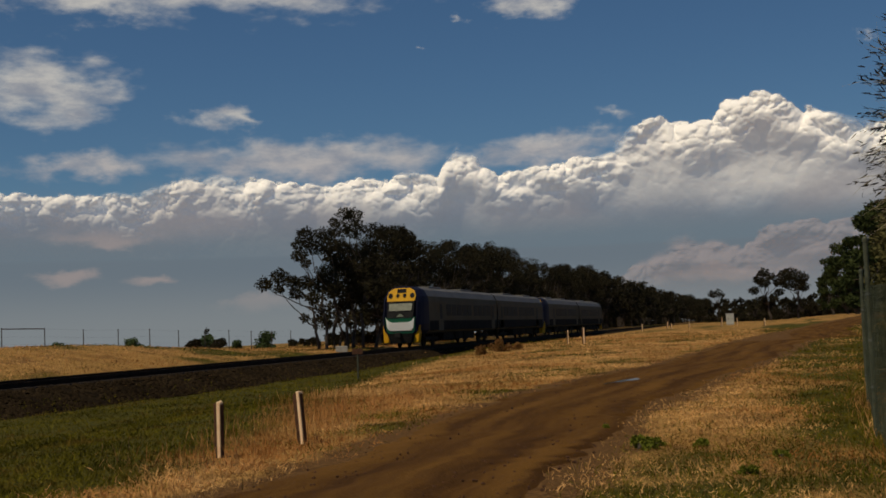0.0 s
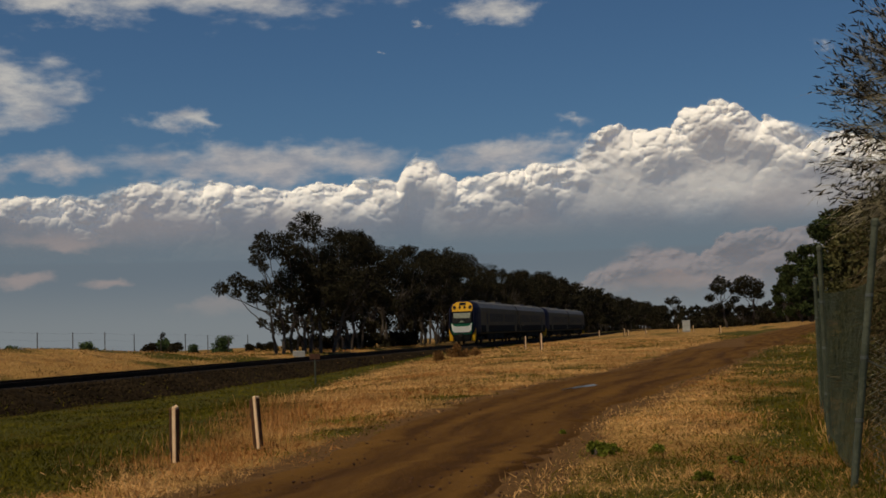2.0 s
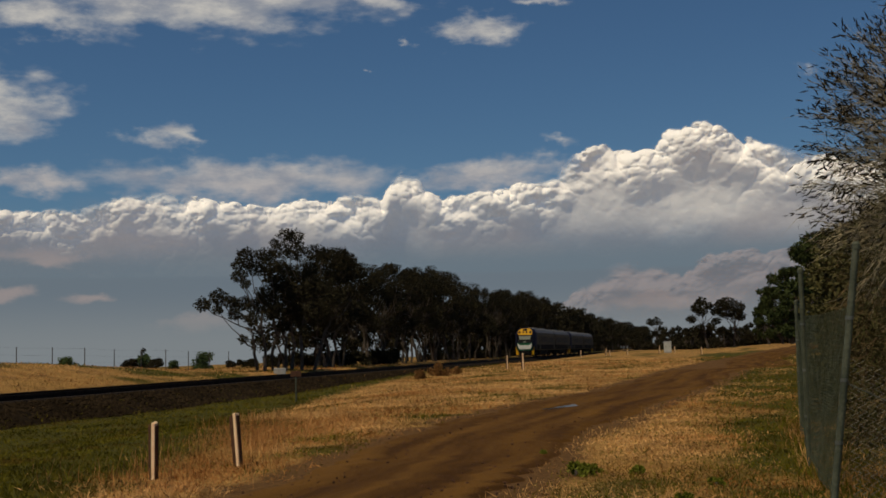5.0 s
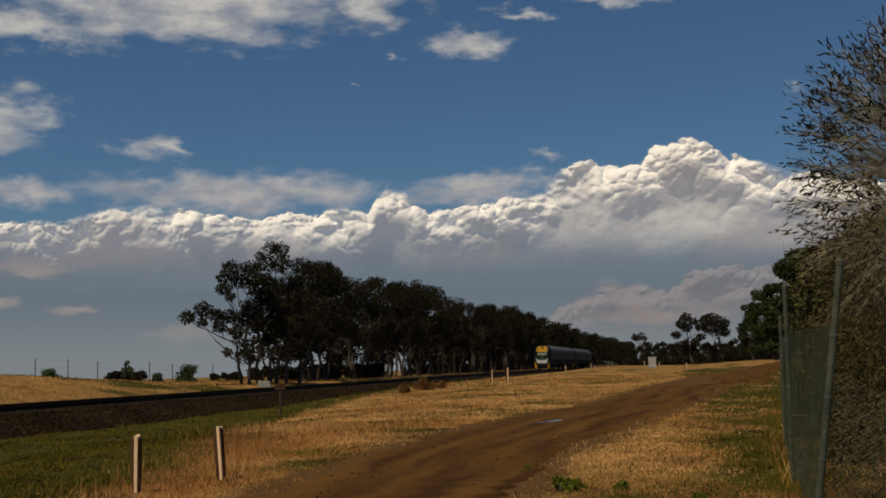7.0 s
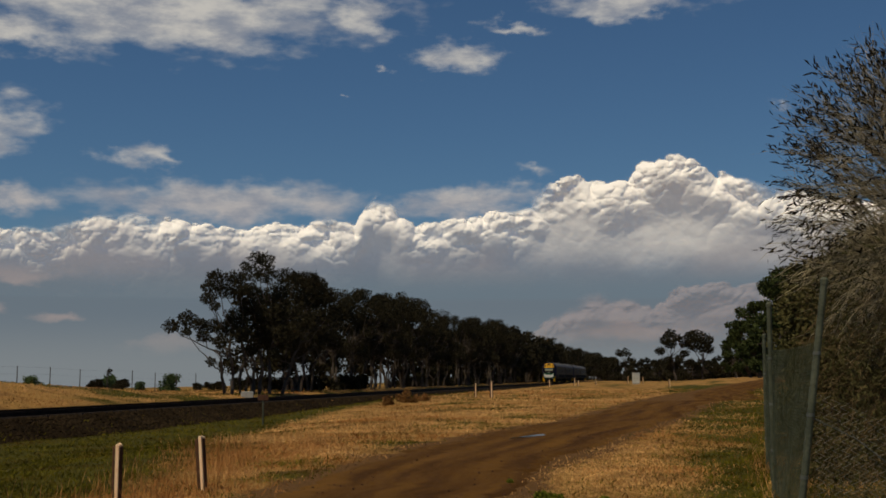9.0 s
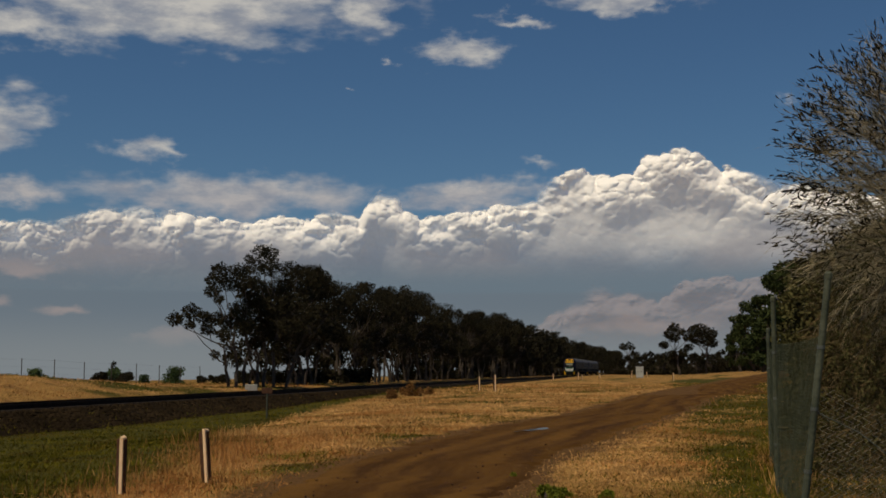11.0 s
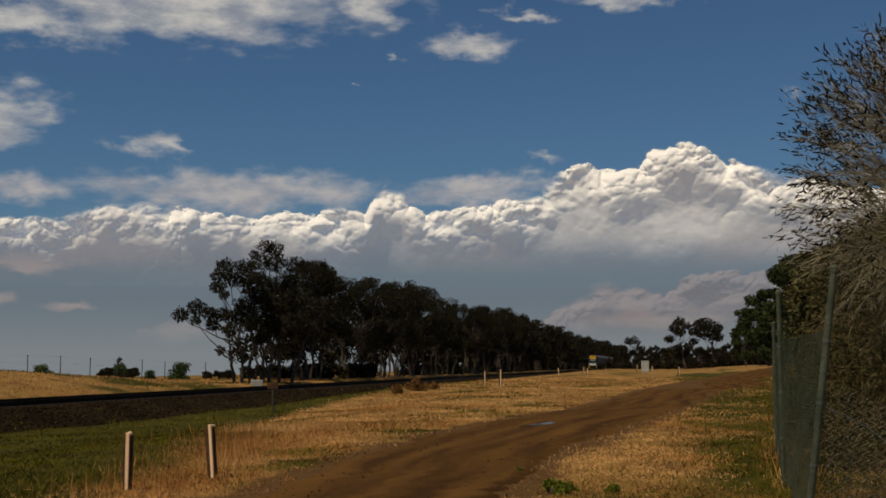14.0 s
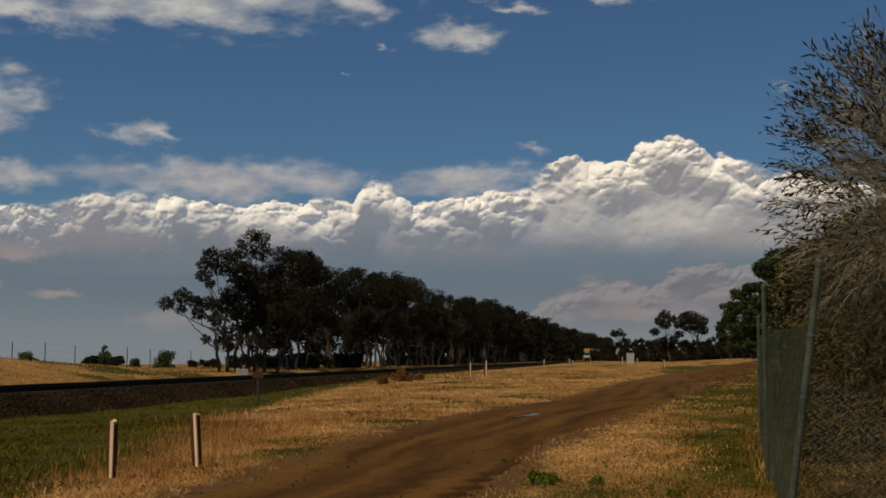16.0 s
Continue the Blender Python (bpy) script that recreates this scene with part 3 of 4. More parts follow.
def build_car():
    car = tagged(new("railcar"), "grey and blue diesel railcar with yellow cab front", "train car", "train cars")
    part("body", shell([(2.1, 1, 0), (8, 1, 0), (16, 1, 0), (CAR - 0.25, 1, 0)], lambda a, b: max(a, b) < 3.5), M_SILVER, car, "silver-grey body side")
    part("roof", shell([(2.1, 1, 0), (8, 1, 0), (16, 1, 0), (CAR - 0.25, 1, 0)], lambda a, b: max(a, b) >= 3.5), M_ROOF, car, "pale grey roof")
    part("cab_shell", shell([(0.0, 0.76, 1.0), (0.35, 0.87, 0.9), (0.9, 0.95, 0.6), (1.6, 0.99, 0.2), (2.1, 1.0, 0.0)]), M_BLUE, car, "dark blue cab surround")
    # bulkheads
    for y, flat in ((CAR - 0.25, True), (0.0, False)):
        bm = bmesh.new()
        bm.faces.new([bm.verts.new((x * (1 if flat else 0.76), y + (0 if flat else rake(z)), z)) for x, z in PROFILE])
        bmesh.ops.triangulate(bm, faces=bm.faces)
        part("end_wall" if flat else "cab_front", bm, M_UNDER if flat else M_BLUE, car)
    bm = box(bmesh.new(), -0.75, 0.75, CAR - 0.3, CAR + 0.02, 1.0, 3.3, 0.05)
    part("gangway", bm, M_UNDER, car, "black rubber gangway")
    # face
    head = part("head_panel", face_panel([(-1.02, 3.05), (1.02, 3.05), (1.10, 3.35), (0.96, 3.72), (0.6, 3.92), (-0.6, 3.92), (-0.96, 3.72), (-1.10, 3.35)], 0.02), M_YELLOW, car, "yellow panel over the windscreen")
    for x, z, r in ((-0.82, 3.42, 0.17), (0.82, 3.42, 0.17), (-0.28, 3.42, 0.13), (0.24, 3.42, 0.13)):
        ring = [(x + r * math.cos(k * 0.5236), z + r * math.sin(k * 0.5236)) for k in range(12)]
        part("marker_lamp", face_panel(ring, 0.05), M_UNDER, head)
    part("route_box", face_panel([(-0.34, 3.62), (0.34, 3.62), (0.34, 3.86), (-0.34, 3.86)], 0.05), M_UNDER, head)
    screen = part("windscreen", face_panel([(-1.02, 3.02), (-0.98, 1.95), (0.98, 1.95), (1.02, 3.02)], 0.015), M_GLASS, car, "dark raked windscreen")
    # reflection in the upper glass, laid on as a pale plate
    part("screen_reflection", face_panel([(-0.88, 2.90), (-0.84, 2.42), (0.84, 2.42), (0.88, 2.90)], 0.03), M_REFLECTION, screen, "pale painted reflection on the upper glass")
    # glint at the foot of the screen, put in as a pale shape
    part("screen_glint", face_panel([(-0.3, 2.02), (0.3, 2.02), (0.05, 2.22), (-0.05, 2.22)], 0.04), M_REFLECTION, screen)
    part("smile_band", face_panel([(-1.08, 1.98), (-0.98, 1.30), (-0.78, 1.12), (0.78, 1.12), (0.98, 1.30), (1.08, 1.98), (0.86, 1.74), (0.6, 1.66), (-0.6, 1.66), (-0.86, 1.74)], 0.02), M_WHITE, car, "white curved band under the windscreen")
    part("nose", face_panel([(-1.14, 2.0), (-1.06, 1.1), (-0.84, 0.9), (0.84, 0.9), (1.06, 1.1), (1.14, 2.0)], 0.0), M_TEAL, car, "green lower nose")
    part("buffer_skirt", face_panel([(-0.98, 0.94), (-0.75, 0.30), (0.75, 0.30), (0.98, 0.94)], 0.0, 0.25), M_UNDER, car)
    for sgn in (-1, 1):
        bm = bmesh.new()
        box(bm, min(sgn * 0.92, sgn * 1.27), max(sgn * 0.92, sgn * 1.27), 0.30, 0.9, 0.32, 1.5, 0.06)
        for v in bm.verts:
            v.co.x += -sgn * 0.22 * max(0, (1.0 - v.co.z)) * 0.6
            v.co.y += 0.15 * (v.co.z - 0.9)
        part("corner_skirt", bm, M_YELLOW, car, "yellow corner stripe")
    bm = bmesh.new()
    tube(bm, [(0, -0.45, 0.82), (0, 0.5, 0.82)], [0.13, 0.13], 8)
    box(bm, -0.2, 0.2, -0.6, -0.35, 0.66, 0.98, 0.04)
    part("coupler", bm, M_UNDER, car)
    # lower side band, windows and doors on both sides
    for sgn in (-1, 1):
        x0, x1 = (1.462, 1.475) if sgn > 0 else (-1.475, -1.462)
        part("waist_stripe", box(bmesh.new(), x0, x1, 2.2, CAR - 0.4, 1.06, 1.72), M_UNDER, car, "black stripe along the sill")
        for k in range(9):
            y = 6.9 + k * 1.62 + (0.55 if k > 4 else 0)
            part("window", box(bmesh.new(), x0, x1, y, y + 1.38, 2.05, 2.86, 0.004), M_GLASS, car)
        for y in (4.6, 22.0):
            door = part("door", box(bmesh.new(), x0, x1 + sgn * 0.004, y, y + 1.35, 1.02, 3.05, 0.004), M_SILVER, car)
            part("door_glass", box(bmesh.new(), *((1.474, 1.488) if sgn > 0 else (-1.488, -1.474)), y + 0.35, y + 1.0, 1.85, 2.85, 0.004), M_GLASS, door)
    for y, w in ((6.8, 3.2), (10.4, 2.4), (13.2, 3.4)):
        part("underfloor_box", box(bmesh.new(), -1.2, 1.2, y, y + w, 0.38, 0.95, 0.04), M_UNDER, car)
    part("underframe", box(bmesh.new(), -1.25, 1.25, 0.9, CAR - 0.5, 0.85, 1.0), M_UNDER, car)
    for y, w in ((5.0, 3.4), (14.5, 3.6)):
        part("roof_unit", box(bmesh.new(), -0.75, 0.75, y, y + w, 3.95, 4.115, 0.05), M_ROOF, car)
    for yc in (3.9, 20.6):
        bogie = part("bogie", box(box(bmesh.new(), -1.12, -0.98, yc - 1.6, yc + 1.6, 0.42, 0.66, 0.03), 0.98, 1.12, yc - 1.6, yc + 1.6, 0.42, 0.66, 0.03), M_UNDER, car)
        for dy in (-1.2, 1.2):
            for sx in (-0.83, 0.83):
                bm = bmesh.new()
                bmesh.ops.create_cone(bm, cap_ends=True, segments=20, radius1=0.43, radius2=0.43, depth=0.13, matrix=pose(sx, yc + dy, 0.43, 0, 90, 0))
                part("wheel", bm, M_RAIL, bogie)
    return car


def build_train():
    first = build_car()
    cars = [(first, 0.0, 0)]
    for k in range(1, 4):
        cars.append((copy_thing(first, track_pose(100)), CAR * (k if k % 2 == 0 else k + 1), k % 2))
    return cars


TRAIN = build_train()


# ---- trees ----
def leafage(name, clumps, rng, per, size, droop=0.3, flat=0.8):
    """Leaves of clumps (x, y, z, radius) as one mesh."""
    c = np.array(clumps, float)
    n = (per * (c[:, 3] / c[:, 3].mean()) ** 1.7).astype(int) + 8
    k = np.repeat(np.arange(len(c)), n)
    d = rng.normal(size=(len(k), 3))
    d /= np.linalg.norm(d, axis=1)[:, None]
    r = c[k, 3] * rng.random(len(k)) ** 0.33
    lump = 1 + 0.22 * np.sin(d[:, 0] * 5 + k) * np.cos(d[:, 2] * 4 + 2 * k)
    p = c[k, :3] + d * (r * lump)[:, None] * np.array([1, 1, flat])
    way = d * 0.7 + rng.normal(size=d.shape) * 0.8 + np.array([0, 0, -droop])
    # each leaf spray a narrow diamond
    way /= np.linalg.norm(way, axis=1)[:, None]
    side = np.cross(way, rng.normal(size=way.shape))
    side /= np.linalg.norm(side, axis=1)[:, None] + 1e-9
    long, broad = (rng.uniform(0.6, 1.3, len(k)) * size)[:, None], (rng.uniform(0.18, 0.32, len(k)) * size)[:, None]
    mid = p + way * long * 0.45
    v = np.stack([p, mid + side * broad, p + way * long, mid - side * broad], 1).reshape(-1, 3)
    return mesh_of(name, v.tolist(), (np.arange(len(k))[:, None] * 4 + np.arange(4)[None]).tolist())


def limb_path(a, b, rng, sag=0.12, steps=6):
    a, b = Vector(a), Vector(b)
    L = (b - a).length
    wob = [Vector(rng.normal(0, 0.035 * L, 3)) for _ in range(steps + 1)]
    return [a.lerp(b, t / steps) + wob[t] * math.sin(math.pi * t / steps) + Vector((0, 0, -sag * L * math.sin(math.pi * t / steps))) for t in range(steps + 1)]


def make_tree(name, stems, clumps, rng, per=110, size=0.34, leaf=None, girth=0.14, label="", category="tree", group="", steps=6, sides=5):
    """stems: base and fork points of each trunk; every clump is fed by a limb from the nearest fork."""
    tree = tagged(new(name), label, category, group)
    for foot, fork in stems:
        bm = bmesh.new()
        path = limb_path(foot, fork, rng, -0.02)
        tube(bm, path, list(np.linspace(girth, girth * 0.55, len(path))), 7)
        mine = [c for c in clumps if min(range(len(stems)), key=lambda i: (Vector(stems[i][1]) - Vector(c[:3])).length) == stems.index((foot, fork))]
        for c in mine:
            t = rng.uniform(0.55, 1.0)
            start = Vector(foot).lerp(Vector(fork), t)
            limb = limb_path(start, c[:3], rng, 0.12, steps)
            tube(bm, limb, list(np.linspace(girth * 0.38, 0.025, len(limb))), sides)
        part("trunk", bm, M_BARK, tree)
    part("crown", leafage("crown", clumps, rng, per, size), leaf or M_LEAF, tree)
    return tree


def gum(rng, height, spread, low=0.35, count=26, **kw):
    """A gum tree of a height, with a domed, gappy crown of clumps."""
    lean = rng.normal(0, 0.06 * height, 2)
    clumps = []
    for k in range(count):
        f = rng.uniform(low, 1.0)
        reach = spread * (0.35 + 0.75 * math.sin(math.pi * min(1, (f - low) / (1.05 - low) * 0.8 + 0.2)))
        a, q = rng.uniform(0, 6.283), math.sqrt(rng.random())
        r = rng.uniform(0.55, 1.05) * height / 11
        clumps.append((lean[0] * f + reach * q * math.cos(a), lean[1] * f + reach * q * math.sin(a), f * height - r * 0.7, r))
    clumps.append((lean[0], lean[1], height - 0.8, 0.8 * height / 11))
    stems = [((rng.normal(0, 0.3), rng.normal(0, 0.3), -0.2), (lean[0] * 0.5 + rng.normal(0, 0.6), lean[1] * 0.5 + rng.normal(0, 0.6), height * rng.uniform(0.42, 0.6))) for _ in range(rng.integers(2, 4))]
    return make_tree("gum_tree", stems, clumps, rng, **kw)


ROW_LABEL = "dark grey-green gum tree in a shelterbelt beside the railway"


def place_xy(x, y, turn=0.0, scale=1.0, dz=0.0):
    return pose(x, y, float(land_xy(x, y)) + dz, 0, 0, turn) @ Matrix.Diagonal((scale, scale, scale, 1))


def build_row():
    rng = np.random.default_rng(21)
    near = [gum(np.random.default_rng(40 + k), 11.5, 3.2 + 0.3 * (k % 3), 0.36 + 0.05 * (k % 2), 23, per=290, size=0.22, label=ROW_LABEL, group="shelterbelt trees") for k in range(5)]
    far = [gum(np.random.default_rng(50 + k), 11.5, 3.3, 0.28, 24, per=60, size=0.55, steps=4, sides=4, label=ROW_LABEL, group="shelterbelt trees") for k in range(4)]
    used = set()
    spots = []
    u = 103.0
    while u < 830:
        for s in (-8.5, -13.5):
            top = np.interp(u, (103, 119, 140, 161, 184, 252, 321, 393, 600, 830), (11.2, 10.8, 11.6, 12.4, 11.4, 12.8, 12.4, 11.6, 13.0, 15.0))
            pool = near if s > -10 and u < 255 else far
            spots.append((pool, s + rng.normal(0, 0.7), u + rng.normal(0, 1.0), top * rng.uniform(0.86, 1.02) * (1 if s > -10 else 0.84) / 11.9))
        u += 5.0 if u < 260 else 8.0 if u < 450 else 14.0
    for k, (pool, s, u, scale) in enumerate(spots):
        m = place_xy(*xy(s, u), rng.uniform(0, 360), scale)
        tree = pool[int(rng.integers(0, len(pool)))] if len(used) == 9 else next((t for t in pool if t not in used), pool[0])
        if tree not in used:
            tree.matrix_basis = m
            used.add(tree)
        else:
            copy_thing(tree, m.copy()).matrix_basis = m


build_row()


def shaped_tree(name, x, y, metre, foot, stems, clumps, seed, **kw):
    """A tree set out in its own upright plane: stems and clumps are in units of `metre` from the foot, with some depth added."""
    rng = np.random.default_rng(seed)
    st = [((a * metre, rng.normal(0, 0.4), -0.2), (b * metre, rng.normal(0, 0.8), c * metre)) for a, b, c in stems]
    cl = [(a * metre, rng.normal(0, 1.2), b * metre, r * metre) for a, b, r in clumps]
    tree = make_tree(name, st, cl, rng, **kw)
    tree.matrix_basis = pose(x, y, foot)
    return tree


def build_end_trees():
    # the spreading tree at the end of the row, with a long low bough
    shaped_tree("gum_tree", -15.5, 93, 0.042, 0.62,
                 [(-6, -12, 60), (6, 0, 110), (18, 25, 120)],
                 [(-100, 115, 14), (-72, 127, 16), (-58, 120, 14), (-40, 118, 15), (-48, 98, 13), (-70, 105, 9), (-27, 52, 8), (-47, 168, 14), (-40, 185, 13), (-18, 196, 18), (8, 200, 17), (-5, 176, 16),
                  (20, 180, 18), (-25, 150, 9), (-14, 88, 14), (-12, 112, 18), (10, 130, 22), (22, 100, 20), (28, 152, 18), (35, 75, 14)], 5, per=480, size=0.20,
                 label="spreading gum tree with a long low bough beside the railway", group="shelterbelt trees")
    # the tall one next to it
    shaped_tree("gum_tree", -13.6, 95, 0.043, 0.62,
                 [(0, -8, 120), (22, 28, 130), (40, 70, 90), (-10, -20, 90)],
                 [(-8, 236, 14), (8, 232, 15), (-28, 222, 8), (-12, 205, 18), (15, 205, 20), (45, 203, 18), (66, 196, 14), (80, 186, 12), (-20, 180, 15), (8, 172, 22), (40, 172, 18),
                  (-15, 140, 20), (20, 135, 26), (60, 145, 22), (-30, 105, 18), (10, 95, 24), (50, 100, 24), (85, 120, 22), (95, 160, 16), (30, 65, 12), (105, 95, 16), (100, 182, 15), (115, 165, 17), (122, 140, 18), (70, 170, 16), (-5, 118, 18), (40, 118, 22)], 6, per=560, size=0.20,
                 label="tall gum tree with dark dense crown beside the railway", group="shelterbelt trees")


build_end_trees()


def build_far_trees():
    # a lone pair past the road, and the dark belt behind it
    rng = np.random.default_rng(77)
    shaped_tree("gum_tree", 48.7, 250, 0.113, 1.0, [(32, 35, 48), (-15, -21, 44)],
                 [(-20, 82, 9), (-33, 70, 9), (-40, 52, 8), (-22, 64, 9), (-28, 36, 7), (-12, 74, 7), (8, 74, 12), (26, 78, 14), (42, 71, 12), (52, 56, 8), (20, 63, 13), (38, 58, 11), (0, 64, 8), (6, 48, 7), (-8, 38, 8), (-16, 24, 10), (56, 20, 9)], 9, per=420, size=0.42, girth=0.26,
                 label="lone gum tree with open flat-topped crown", category="tree")
    first = gum(np.random.default_rng(61), 5.0, 3.6, 0.1, 20, per=60, size=0.6, steps=3, sides=3, label="low dark tree in a distant belt", group="distant trees")
    first.matrix_basis = place_xy(46, 262, 0, 0.8)
    for b in range(1085, 1400, 7):
        y = 285 + rng.uniform(-20, 40)
        x = (b - 784) / 2214 * y
        copy_thing(first, place_xy(x, y, rng.uniform(0, 360), rng.uniform(0.7, 1.05))).matrix_basis = place_xy(x, y, rng.uniform(0, 360), rng.uniform(0.7, 1.05))
    # gums past the fence, where the road runs out of sight
    second = gum(np.random.default_rng(63), 8.0, 3.2, 0.16, 32, per=320, size=0.26, leaf=M_GUMGREEN, label="dark green gum tree past the wire fence", group="roadside trees")
    for k, (b, y, top) in enumerate(((1306, 235, 588), (1330, 215, 556), (1352, 200, 522), (1378, 135, 470), (1405, 110, 458))):
        x = (b - 784) / 2214 * y
        m = place_xy(x, y, k * 77, ((656 - top) / 2214 * y + EYE - float(land_xy(x, y))) / 8)
        if k == 0:
            second.matrix_basis = m
        else:
            copy_thing(second, m.copy()).matrix_basis = m


build_far_trees()


# ---- understorey and bushes ----
def bush(name, seed, wide, high, leaf, label, group, per=120, size=0.3, count=16):
    rng = np.random.default_rng(seed)
    clumps = []
    for k in range(count):
        a, q, f = rng.uniform(0, 6.283), math.sqrt(rng.random()), rng.random()
        r = rng.uniform(0.16, 0.26) * min(wide, high) * 1.2
        w = wide / 2 * math.sqrt(max(0.1, 1 - (f - 0.25) ** 2 * 1.5)) - r * 0.6
        clumps.append((w * q * math.cos(a), w * q * math.sin(a), max(r * 0.5, f * high - r * 0.7), r))
    stems = [((rng.normal(0, 0.1), rng.normal(0, 0.1), -0.15), (rng.normal(0, 0.2), rng.normal(0, 0.2), high * 0.4)) for _ in range(2)]
    return make_tree(name, stems, clumps, rng, per=per, size=size, leaf=leaf, steps=3, sides=3, girth=0.06 + 0.01 * high, label=label, category="bush", group=group)


def set_out(first, spots):
    """First takes the first spot, copies the others."""
    for k, m in enumerate(spots):
        if k == 0:
            first.matrix_basis = m
        else:
            copy_thing(first, m.copy()).matrix_basis = m


def at_view(b, y):
    """Ground place y metres ahead; b is its bearing on a scale where 784 is straight ahead and 2214 steps make a slope of one."""
    return (b - 784) / 2214 * y, y


def build_bushes():
    rng = np.random.default_rng(5)
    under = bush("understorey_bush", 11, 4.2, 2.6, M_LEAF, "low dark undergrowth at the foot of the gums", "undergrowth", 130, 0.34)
    set_out(under, [place_xy(*xy(-11 + rng.normal(0, 1.2), u), rng.uniform(0, 360), rng.uniform(0.7, 1.25)) for u in list(np.arange(165, 260, 5.2)) + list(np.arange(262, 520, 9))])
    far = bush("pasture_bush", 12, 3.0, 2.3, M_BUSH, "round green bush beyond the grassy rise", "pasture bushes", 120, 0.3)
    set_out(far, [place_xy(*at_view(b, y), k * 50, s, dz) for k, (b, y, s, dz) in enumerate(((68, 120, 0.75, -0.25), (205, 128, 0.9, -0.6), (258, 126, 0.52, -0.3), (312, 122, 0.85, -0.3), (-72, 118, 0.75, -0.4)))])
    low = bush("low_bush", 13, 2.6, 1.1, M_LEAF, "low dark scrub beyond the grassy rise", "low scrub", 80, 0.25)
    set_out(low, [place_xy(*at_view(b, y), k * 70, s, 0.2) for k, (b, y, s) in enumerate(((358, 118, 0.5), (378, 119, 0.55), (398, 118, 0.6), (182, 127, 0.8), (228, 127, 0.8), (430, 122, 0.9), (455, 124, 1.0), (482, 122, 1.1), (508, 125, 1.0), (535, 123, 1.1), (562, 124, 1.2), (590, 123, 1.1), (618, 126, 1.2), (645, 128, 1.2)))])
    shaped_tree("young_tree", *at_view(205, 130), 0.04, 0.0, [(0, 0, 40)], [(0, 42, 8), (-1, 54, 5), (3, 34, 10), (1, 62, 3)], 3, per=60, size=0.25, girth=0.05, label="young pointed tree rising from a bush", category="tree")
    # olive wattles behind the wire fence
    olive = bush("wattle_bush", 14, 2.7, 5.0, M_OLIVE, "dense olive-green wattle bush behind the wire fence", "fence bushes", 430, 0.18, 34)
    spots = []
    for k, (b, y, top) in enumerate(((1442, 56, 452), (1480, 41, 462), (1500, 35, 432), (1542, 31, 402), (1590, 28, 378), (1640, 26, 360), (1580, 22, 500), (1440, 26, 600), (1420, 32, 592), (1480, 20, 606))):
        x = (b - 784) / 2214 * y
        high = (656 - top) / 2214 * y + EYE - float(land_xy(x, y))
        spots.append(place_xy(x, y, k * 61, high / 5.0))
    set_out(olive, spots)


build_bushes()


def build_flat_top_tree():
    shaped_tree("gum_tree", *at_view(1112, 300), 0.1355, 1.1, [(0, 1, 34)], [(-10, 47, 6), (0, 49, 6), (8, 45, 5), (14, 33, 5), (-5, 45, 5)], 31, per=90, size=0.5, girth=0.3, label="slender gum tree with small flat crown", category="tree")


build_flat_top_tree()


